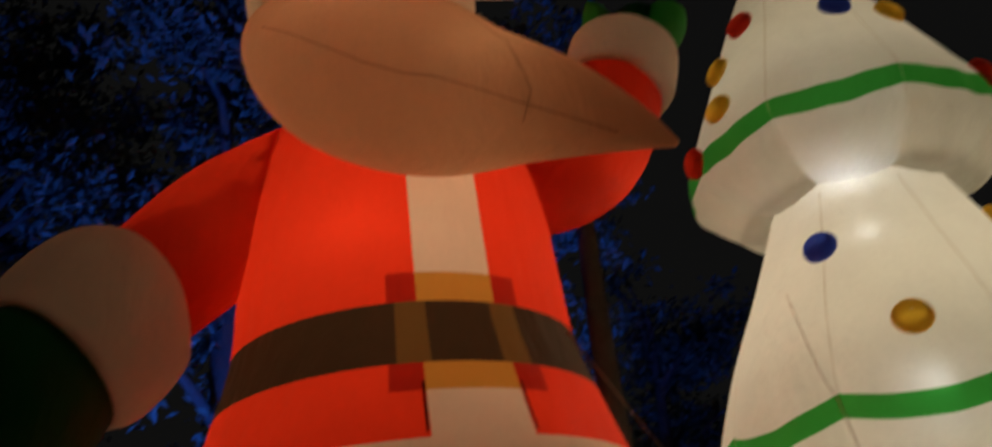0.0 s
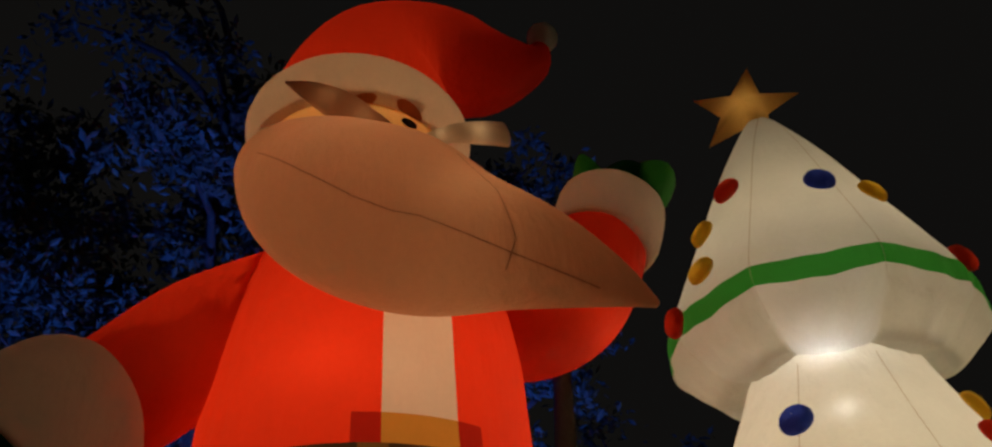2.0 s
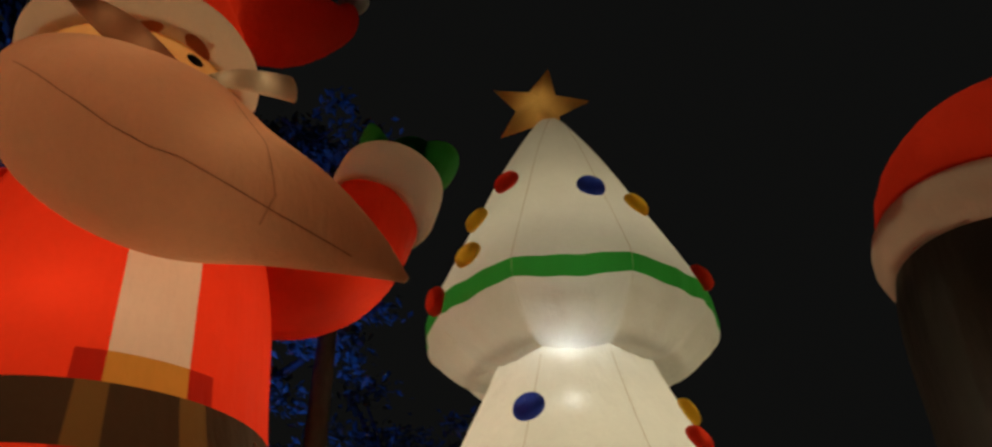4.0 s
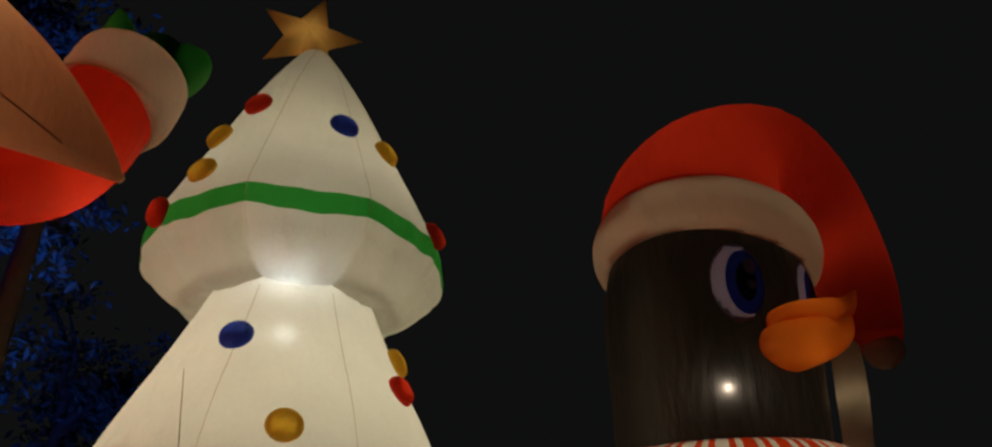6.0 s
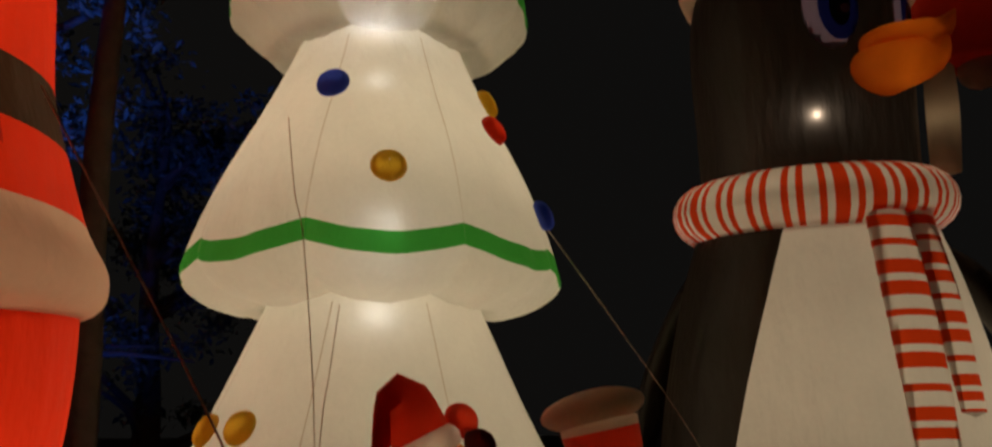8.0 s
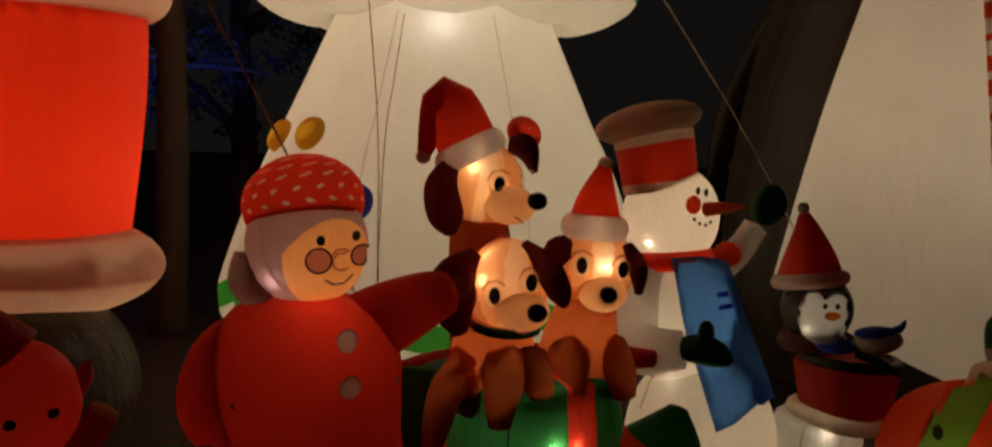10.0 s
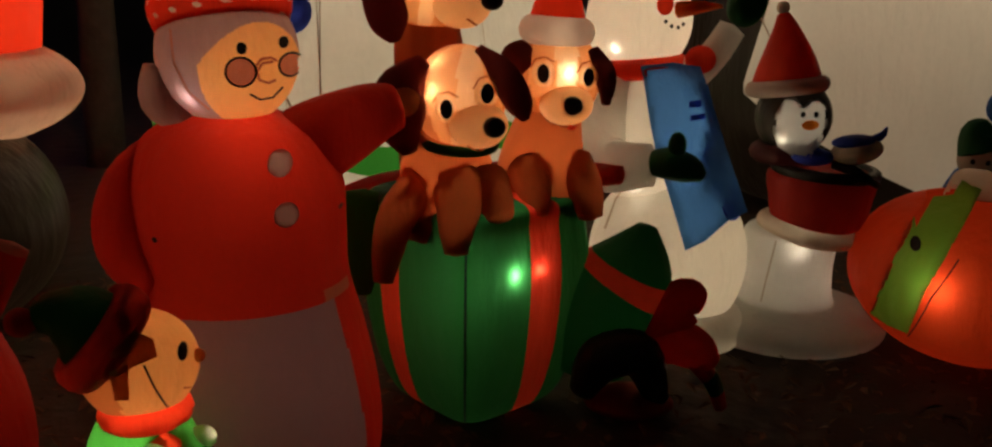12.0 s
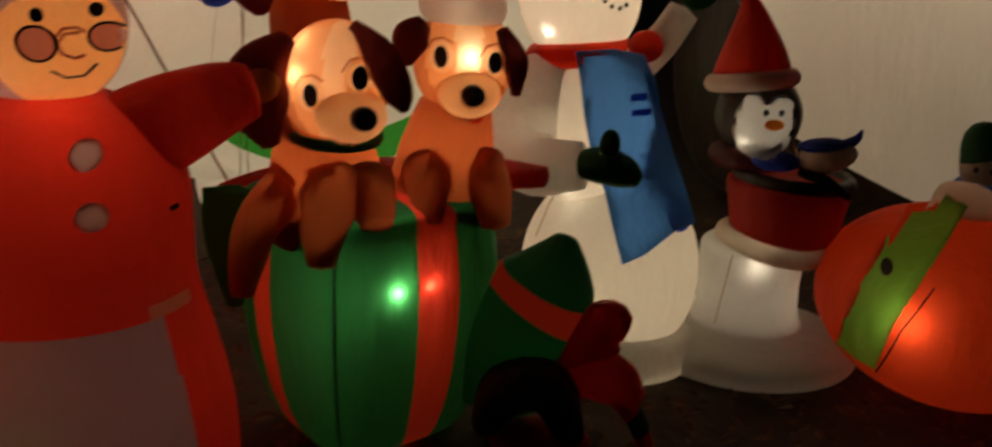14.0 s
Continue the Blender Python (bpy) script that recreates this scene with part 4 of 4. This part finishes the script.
        s.stroke(Vector((nx - 0.01, -1.2, nz - 0.055)), FWD, [(-0.055, 0.012), (-0.03, -0.006), (0.0, -0.008), (0.025, 0.008)], 0.005, BROWN, 0.006)
        s.print_on(Vector((nx + 0.004, -1.2, nz - 0.068)), FWD, oval(0.014, 0.011), RED, 0.007)
        if args[3] is None:
            V, F, M = ring_of((-0.07, -0.105, 0.815), 0.098, 0.012, 40, 8, (6, 4, 0), 1.2)
            s.prints.append((V, F, s.slot(DKGREEN), "collar"))
        s.build("puppy", None, top, label, split=True)


def snowman():
    s = Skin()
    s.add(ball((0.13, 0.02, 0.30), (0.275, 0.25, 0.315), seg=56, rings=36), WHITE)
    s.add(turned([(0.20, 0.0), (0.27, 0.03), (0.24, 0.12), (0.15, 0.16)], 40, (0.15, 0.02)), WHITE)
    s.add(ball((0.03, 0.0, 0.74), (0.20, 0.19, 0.25), seg=48, rings=30), WHITE)
    s.add(ball((-0.01, 0.0, 1.11), (0.175, 0.165, 0.19), seg=56, rings=36), WHITE)
    s.add(loft([(-0.05, 0, 1.20), (-0.065, 0, 1.30), (-0.085, 0, 1.40)], [0.135, 0.14, 0.145], 40), lambda u, a: RED if 0.15 < u < 0.75 else CREAM, part="hat")
    s.add(ball((-0.105, 0.0, 1.445), (0.195, 0.18, 0.072), (0, -13, 0), seg=44, rings=22), CREAM, part="hat")
    s.add(ring_of((0.0, 0.0, 0.955), 0.125, 0.035, 48, 12, (0, -6, 0)), RED, part="neckerchief")
    s.add(ball((0.19, -0.10, 0.99), (0.05, 0.04, 0.045), seg=18, rings=12), RED, part="neckerchief")
    s.add(loft([(0.16, -0.04, 0.93), (0.23, -0.06, 1.0), (0.285, -0.06, 1.09)], [0.06, 0.05, 0.045], 24), WHITE, part="arm#2")
    s.add(ball((0.325, -0.06, 1.165), (0.062, 0.05, 0.075), (0, 20, 0), seg=24, rings=16), DKGREEN, part="mitten#2")
    s.add(loft([(0.11, -0.12, 1.145), (0.17, -0.16, 1.155), (0.235, -0.19, 1.16)], [0.026, 0.02, 0.005], 16), ORANGE, part="nose")
    s.close()
    apron = [(0.0, 0.945), (0.10, 0.955), (0.20, 0.955), (0.23, 0.88), (0.26, 0.80), (0.31, 0.67), (0.36, 0.55), (0.40, 0.45), (0.33, 0.405), (0.25, 0.35), (0.185, 0.32), (0.15, 0.42), (0.11, 0.53), (0.07, 0.64), (0.04, 0.76), (0.02, 0.86)]
    k = 0.93
    at = Vector((0, -1.2, 0))
    s.print_on(at, FWD, [(x * k, 1.27 + (z - 1.27) * k) for x, z in apron], SKYBLUE, 0.014, True, 6, miss=1.06, part="apron")
    for x, z, w, h in ((0.17, 0.845, 0.04, 0.018), (0.18, 0.805, 0.05, 0.018)):
        s.print_on(Vector((x, -1.2, z)), FWD, box_outline(w, h, 2), BLUE, 0.017, rings=1, part="printed_mark#" + str(z))
    s.print_on(Vector((0.325, -1.2, 0.52)), FWD, oval(0.045, 0.06), BLUE, 0.017, part="pocket")
    s.print_on(front(0.07, 1.15), FWD, oval(0.026, 0.032), RED, 0.004)
    for x, z in ((0.115, 1.195), (0.085, 1.20)):
        s.print_on(front(x, z), FWD, oval(0.008, 0.014, 10), INK, 0.004, rings=1)
    for x, z in ((0.075, 1.095), (0.095, 1.08), (0.118, 1.075), (0.135, 1.085)):
        s.print_on(front(x, z), FWD, oval(0.006, 0.007, 8), INK, 0.004, rings=1)
    s.stroke(front(-0.06, 0.45), FWD, [(-0.03, -0.1), (0.01, 0.02), (0.035, 0.13)], 0.005, SEAM)
    s.print_on(front(-0.075, 0.53), FWD, oval(0.008, 0.013, 8), INK, 0.012, rings=1)
    ob = s.build("inflatable_snowman", SNOW, split=True)
    arm = Skin()
    arm.add(loft([(-0.08, -0.06, 0.90), (-0.13, -0.16, 0.78), (-0.10, -0.25, 0.67), (0.05, -0.29, 0.68)], [0.08, 0.095, 0.09, 0.065], 28), WHITE)
    arm.add(loft([(0.05, -0.29, 0.685), (0.10, -0.31, 0.69), (0.165, -0.315, 0.675), (0.20, -0.31, 0.655)], [0.055, 0.07, 0.06, 0.03], 24, 0.7), DKGREEN, part="mitten")
    arm.add(ball((0.12, -0.335, 0.75), (0.028, 0.026, 0.042), seg=16, rings=10), DKGREEN, part="mitten")
    arm.close().build("arm", None, ob, "white nylon arm", split=True)
    return tagged(ob, "inflatable snowman in a chef hat and blue apron", "inflatable snowman")


def small_penguin():
    s = Skin()
    s.add(turned([(0.25, 0.0), (0.345, 0.02), (0.34, 0.075), (0.20, 0.11), (0.165, 0.14), (0.155, 0.25), (0.16, 0.37), (0.10, 0.40)], 72, (0.06, 0), smooth=6), WHITE, part="stand")
    s.add(ring_of((0.115, 0, 0.385), 0.145, 0.034, 56, 12, (0, 8, 0)), CREAM, part="fur_band")
    s.add(turned([(0.14, 0.40), (0.16, 0.42), (0.175, 0.50), (0.185, 0.585), (0.12, 0.60)], 56, (0.145, 0)), LADYRED, part="tunic")
    s.add(ring_of((0.155, 0, 0.60), 0.165, 0.022, 56, 10, (0, 3, 0)), BLACK, part="rim")
    s.add(ball((0.03, 0.0, 0.78), (0.130, 0.125, 0.135), seg=56, rings=36), BLACK)
    s.add(ring_of((0.015, 0, 0.655), 0.09, 0.035, 40, 10), MAROON, part="collar")
    s.add(loft([(0.0, 0, 0.87), (-0.005, 0, 0.96), (-0.02, 0, 1.07), (-0.035, 0, 1.13)], [0.125, 0.10, 0.05, 0.02], 32), RED, part="hat")
    s.add(ring_of((0.0, 0, 0.885), 0.115, 0.028, 48, 12, (-2, -8, 0)), TRIM, part="hat_brim")
    s.add(ball((-0.037, 0, 1.15), (0.022, 0.022, 0.022), seg=14, rings=10), TRIM, part="pompom")
    s.add(ball((0.24, -0.10, 0.69), (0.085, 0.07, 0.045), (0, -12, 0), seg=28, rings=16), CREAM, part="parcel")
    s.add(ball((0.225, -0.12, 0.725), (0.07, 0.05, 0.022), (0, -8, 0), seg=24, rings=12), BLUE, part="parcel")
    s.add(loft([(0.29, -0.1, 0.73), (0.315, -0.1, 0.75), (0.325, -0.1, 0.775)], [0.018, 0.012, 0.004], 12), BLUE, part="parcel")
    s.add(ball((0.10, -0.12, 0.665), (0.07, 0.04, 0.03), seg=20, rings=12), BLUE, part="scarf")
    s.add(loft([(0.17, -0.11, 0.645), (0.25, -0.13, 0.62), (0.32, -0.13, 0.58)], [0.02, 0.018, 0.012], 14), BLACK, part="wing")
    s.close()
    heart = [(0.0, 0.055), (-0.025, 0.085), (-0.06, 0.08), (-0.085, 0.03), (-0.09, -0.03), (-0.07, -0.085), (-0.02, -0.105), (0.04, -0.10), (0.075, -0.06), (0.085, 0.0), (0.075, 0.06), (0.045, 0.085), (0.02, 0.08)]
    s.print_on(Vector((0.055, -1.2, 0.772)), FWD, heart, WHITE, 0.003, True, 4, part="face_patch")
    for x in (0.055, 0.095):
        s.print_on(Vector((x, -1.2, 0.805)), FWD, oval(0.008, 0.01, 10), INK, 0.008, rings=1, part="face_patch")
    s.print_on(Vector((0.08, -1.2, 0.772)), FWD, oval(0.026, 0.016), ORANGE, 0.010, part="beak")
    s.stroke(Vector((0.0, -1.2, 0.24)), FWD, [(-0.02, -0.1), (0.01, 0.13)], 0.005, SEAM, part="stand")
    ob = s.build("inflatable_small_penguin", CHICK, split=True)
    return tagged(ob, "small inflatable penguin in red hat on a white stand", "inflatable penguin")


def bauble():
    s = Skin()
    s.add(ball((0.215, 0.0, 0.285), (0.39, 0.36, 0.29), (0, 8, 0), seg=400, rings=260), ORANGE_RED)
    s.add(loft([(0.20, 0, 0.54), (0.215, 0, 0.62), (0.22, 0, 0.645)], [0.10, 0.085, 0.02], 28), CREAM, part="cap")
    s.close()
    strap = [(-0.08, 0.06), (-0.02, 0.045), (0.045, 0.04), (0.055, 0.12), (0.075, 0.22), (0.12, 0.33), (0.18, 0.45), (0.22, 0.53), (0.16, 0.55), (0.08, 0.53), (0.02, 0.43), (-0.03, 0.30), (-0.065, 0.16)]
    s.print_on(Vector((0, -1.2, 0)), FWD, [(x * 0.93, 1.27 + (z - 1.27) * 0.93 + 0.02) for x, z in strap], LIME, 0.005, True, 5, part="strap")
    s.print_on(Vector((0.03, -1.2, 0.44)), FWD, oval(0.016, 0.02), INK, 0.010, rings=1)
    s.stroke(Vector((0.10, -1.2, 0.28)), FWD, [(-0.055, -0.14), (-0.01, 0.02), (0.05, 0.14)], 0.005, MAROON, 0.010)
    ob = s.build("inflatable_ornament", BAUBLE, split=True)
    return tagged(ob, "glowing red-orange inflatable bauble with a green strap", "inflatable ornament")


def elf(m, name, label):
    s = Skin()
    s.add(ball((-0.045, 0.0, 0.485), (0.115, 0.10, 0.112), (0, -14, 0), seg=56, rings=36), lambda h, st: RUST if 0.3 < st < 0.68 + 0.05 * h else SKIN, part="head")
    s.add(ball((0.066, -0.03, 0.50), (0.014, 0.014, 0.014), seg=12, rings=8), SKIN, part="head")
    s.add(ring_of((-0.105, 0.0, 0.548), 0.092, 0.024, 48, 10, (0, -50, 0), 1.6), DEEPRED, part="hat_brim")
    s.add(loft([(-0.105, 0, 0.548), (-0.145, 0, 0.588), (-0.19, 0, 0.605), (-0.22, 0, 0.60)], [0.086, 0.072, 0.048, 0.028], 28), DKGREEN, False, part="hat")
    s.add(ball((-0.245, -0.01, 0.60), (0.028, 0.028, 0.028), seg=14, rings=10), DEEPRED, part="pompom")
    s.add(turned([(0.10, 0.02), (0.13, 0.10), (0.125, 0.25), (0.09, 0.36), (0.05, 0.39)], 48, (-0.05, 0)), GREEN)
    s.add(ring_of((-0.04, 0, 0.385), 0.065, 0.028, 40, 10), RED, part="collar")
    s.add(loft([(0.0, -0.04, 0.34), (0.04, -0.08, 0.30), (0.03, -0.13, 0.25)], [0.045, 0.04, 0.03], 20), GREEN)
    s.add(ball((0.06, -0.06, 0.335), (0.03, 0.03, 0.025), seg=14, rings=10), WHITE)
    s.add(loft([(0.0, -0.06, 0.33), (-0.05, -0.12, 0.29), (-0.10, -0.16, 0.21), (-0.14, -0.18, 0.11)], [0.042, 0.045, 0.044, 0.038], 24, smooth=9),
          lambda u, a: RED if int(u * 7) % 2 == 0 else WHITE, part="striped_cane")
    s.close()
    s.print_on(Vector((0.035, -1, 0.525)), FWD, oval(0.010, 0.016), INK, 0.003, part="head")
    s.print_on(Vector((-0.05, -1, 0.53)), FWD, [(-0.05, -0.03), (0.0, -0.01), (0.04, 0.0), (0.035, 0.03), (0.0, 0.06), (-0.04, 0.03)], BROWN, 0.003, part="head")
    s.print_on(Vector((-0.075, -1, 0.475)), FWD, [(-0.015, -0.02), (0.01, -0.02), (0.014, 0.05), (-0.02, 0.05)], BROWN, 0.004, part="head")
    s.stroke(Vector((-0.03, -1, 0.47)), FWD, [(-0.005, 0.05), (0.012, 0.0), (0.03, -0.05)], 0.004, INK, part="head")
    s.stroke(Vector((0.045, -1, 0.455)), FWD, [(-0.015, 0.0), (0.0, -0.01), (0.02, 0.0)], 0.004, BROWN, part="head")
    return tagged(s.build(name, m, split=True), label, "inflatable figure")


def ginger():
    s = Skin()
    s.add(ball((-0.01, 0.0, 0.64), (0.155, 0.14, 0.165), seg=44, rings=28), DEEPRED)
    s.add(loft([(0.11, 0, 0.66), (0.145, 0, 0.70), (0.16, 0, 0.735)], [0.04, 0.028, 0.006], 16), DEEPRED)
    s.add(loft([(-0.05, 0, 0.76), (-0.12, 0, 0.84), (-0.20, 0, 0.82)], [0.11, 0.07, 0.02], 24), DEEPRED)
    s.add(turned([(0.14, 0.0), (0.20, 0.08), (0.19, 0.28), (0.12, 0.46), (0.06, 0.5)], 40), DEEPRED)
    s.add(loft([(0.08, -0.04, 0.42), (0.14, -0.05, 0.52), (0.195, -0.05, 0.62)], [0.05, 0.042, 0.038], 20), lambda u, a: BLUSH if u > 0.85 else DEEPRED)
    s.add(loft([(-0.10, -0.10, 0.46), (0.0, -0.15, 0.44), (0.08, -0.12, 0.42)], [0.03, 0.035, 0.02], 16), GREEN)
    s.close()
    for x, z in ((-0.03, 0.625), (0.065, 0.64)):
        s.print_on(Vector((x, -1, z)), FWD, oval(0.014, 0.014), INK, 0.003)
    return tagged(s.build("inflatable_gingerbread", GINGER), "unlit dark red inflatable figure with pointed ear", "inflatable figure")


def parcel():
    top = empty("fallen_parcel", PARCEL)
    tagged(top, "unlit sagging green inflatable parcel with red ribbon lying over", "inflatable gift box")
    s = Skin()
    s.add(loft([(-0.10, 0.02, 0.12), (-0.06, 0.0, 0.28), (0.02, 0.0, 0.42), (0.06, 0.0, 0.545)], [0.13, 0.16, 0.13, 0.03], 32), lambda u, a: RED if 0.50 < u < 0.63 else DKGREEN, False)
    s.close().build("wrapping", None, top)
    one(loft([(-0.12, -0.12, 0.08), (-0.06, -0.15, 0.20), (0.04, -0.15, 0.20), (0.10, -0.12, 0.06)], [0.04, 0.07, 0.065, 0.035], 20), BLACK, "opening", top, None, "black nylon opening")
    one(loft([(0.07, -0.06, 0.24), (0.13, -0.06, 0.30), (0.18, -0.06, 0.345), (0.22, -0.06, 0.335)], [0.055, 0.072, 0.065, 0.035], 24), RED, "bow_loop", top, None, "red nylon bow loop")
    one(loft([(0.08, -0.08, 0.20), (0.15, -0.08, 0.22), (0.21, -0.09, 0.20), (0.25, -0.09, 0.16)], [0.05, 0.066, 0.06, 0.035], 24), RED, "bow_loop", top, None, "red nylon bow loop")
    one(loft([(0.20, -0.08, 0.17), (0.26, -0.09, 0.11), (0.29, -0.10, 0.03)], [0.045, 0.05, 0.035], 20, 0.5), lambda u, a: RED if int(u * 3) % 2 == 0 else DKGREEN, "ribbon_end", top)
    one(ball((0.02, -0.1, 0.04), (0.13, 0.10, 0.04)), DEEPRED, "base", top)


def side_figure():
    s = Skin()
    s.add(turned([(0.10, 0.0), (0.16, 0.08), (0.15, 0.28), (0.10, 0.40)], 36), SKYBLUE)
    s.add(ball((0, 0, 0.46), (0.10, 0.10, 0.10), seg=28, rings=18), CREAM)
    s.add(loft([(0, 0, 0.50), (-0.02, 0, 0.58), (0.02, 0, 0.62)], [0.105, 0.08, 0.03], 28), DKGREEN)
    s.add(ball((0.05, 0, 0.70), (0.06, 0.06, 0.075), seg=20, rings=14), SKYBLUE)
    s.close()
    for x in (-0.03, 0.03):
        s.print_on(Vector((x, -1, 0.46)), FWD, oval(0.01, 0.012), INK, 0.003)
    return tagged(s.build("inflatable_toy", pose(4.38, 3.25, 0, 0, 0, -50)), "small pale blue inflatable toy in a green cap", "inflatable figure")


def rope(points, r=0.0028):
    V, F, M = loft(points, [r] * len(points), 8)
    return tagged(one((V, F, M), ROPE, "guy_rope"), "thin taut guy rope tied between inflatable and ground", "rope", "guy ropes")


def leafy_tree(x, y, height, spread, seed, low=1.5):
    rnd = random.Random(seed)
    top = empty("garden_tree", pose(x, y, 0))
    tagged(top, "dark leafy tree lit blue from below", "tree", "trees behind the inflatables")
    tips = []
    s = Skin()
    s.add(loft([(0, 0, -0.05), (0.06, 0.03, height * 0.25), (-0.05, 0.05, height * 0.55), (0.05, 0, height * 0.85)], [0.26, 0.18, 0.12, 0.04], 14), BARK, False)
    s.close().build("trunk", None, top)
    s = Skin()
    for i in range(int(height * 2.6)):
        a, h = rnd.uniform(0, 6.28), rnd.uniform(0.18, 0.9) * height
        reach = spread * rnd.uniform(0.6, 1.0) * (1.1 - 0.5 * h / height)
        e = Vector((math.cos(a) * reach, math.sin(a) * reach, h + rnd.uniform(0.1, 0.9)))
        mid = Vector((math.cos(a + 0.2) * reach * 0.5, math.sin(a + 0.2) * reach * 0.5, h + rnd.uniform(0.1, 0.5)))
        s.add(loft([(0, 0, h - 0.3), mid, e], [0.07, 0.045, 0.012], 7, smooth=3), BARK, False)
        tips += [mid, e, (mid + e) / 2, mid * 0.6 + Vector((0, 0, h * 0.4))]
    s.close().build("limb", None, top)
    V, F = [], []
    for t in tips:
        if rnd.random() < 0.45:
            continue
        for _ in range(rnd.choice((2, 4, 7))):
            c = t + Vector((rnd.gauss(0, 0.30), rnd.gauss(0, 0.30), rnd.gauss(0, 0.24)))
            if c.z < low:
                continue
            for _ in range(60):
                p = c + Vector((rnd.gauss(0, 0.15), rnd.gauss(0, 0.15), rnd.gauss(0, 0.10)))
                l = rnd.uniform(0.045, 0.10)
                m = pose(*p, rnd.uniform(-60, 60), rnd.uniform(-60, 60), rnd.uniform(0, 360))
                b = len(V)
                V += [m @ Vector(q) for q in ((-l, 0, 0), (0, -0.42 * l, 0.1 * l), (l, 0, 0), (0, 0.42 * l, 0.1 * l))]
                F += [(b, b + 1, b + 2, b + 3)]
    me = bpy.data.meshes.new("crown")
    me.from_pydata(V, [], F)
    me.materials.append(LEAF)
    ob = new("crown", me)
    ob.parent = top


tree_balls(*giant_tree())
bearded_man()
big_penguin()
old_lady()
puppies_and_box()
snowman()
small_penguin()
bauble()
elf(ELF, "inflatable_elf", "small inflatable elf in green suit holding a striped cane")
elf(HELPER, "inflatable_elf_helper", "small inflatable elf in green hat beside another elf")
ginger()
parcel()
side_figure()
one(ball((0, 0, 0.2), (0.13, 0.12, 0.2)), BLUE, "blue_inflatable_base", None, pose(0.46, 1.98, 0))
tagged(bpy.data.objects["blue_inflatable_base"], "deep blue inflatable base standing beside the elf", "inflatable base")

rope([(0.33, 3.60, 2.60), (0.54, 3.5, 2.20), (0.94, 3.3, 1.43), (1.62, 3.02, 0.02)], 0.0045)
rope([(2.96, 4.6, 2.52), (3.10, 4.1, 1.9), (3.24, 3.6, 1.24), (3.5, 2.9, 0.02)], 0.0032)
rope([(1.41, 4.42, 2.90), (1.40, 4.17, 2.45), (1.40, 3.96, 2.18), (1.50, 4.06, 1.45), (1.49, 3.95, 0.85), (1.48, 3.75, 0.02)], 0.0026)
rope([(1.69, 4.38, 1.97), (1.60, 4.2, 1.62), (1.53, 4.06, 1.28), (1.42, 3.74, 0.02)], 0.0026)

leafy_tree(-3.4, 9.6, 12.5, 3.3, 1)
leafy_tree(-0.5, 10.8, 10.0, 2.7, 2)
leafy_tree(1.7, 14.0, 6.5, 2.4, 3)
leafy_tree(-6.8, 10.0, 11.5, 3.2, 4)
trunk = one(loft([(0, 0, -0.05), (0.02, 0, 1.5), (-0.04, 0, 3.5), (0.05, 0, 6.0)], [0.13, 0.105, 0.09, 0.05], 16), BARK, "bare_trunk", None, pose(0.66, 6.9, 0))
tagged(trunk, "slender dark tree trunk in faint violet light", "tree trunk")
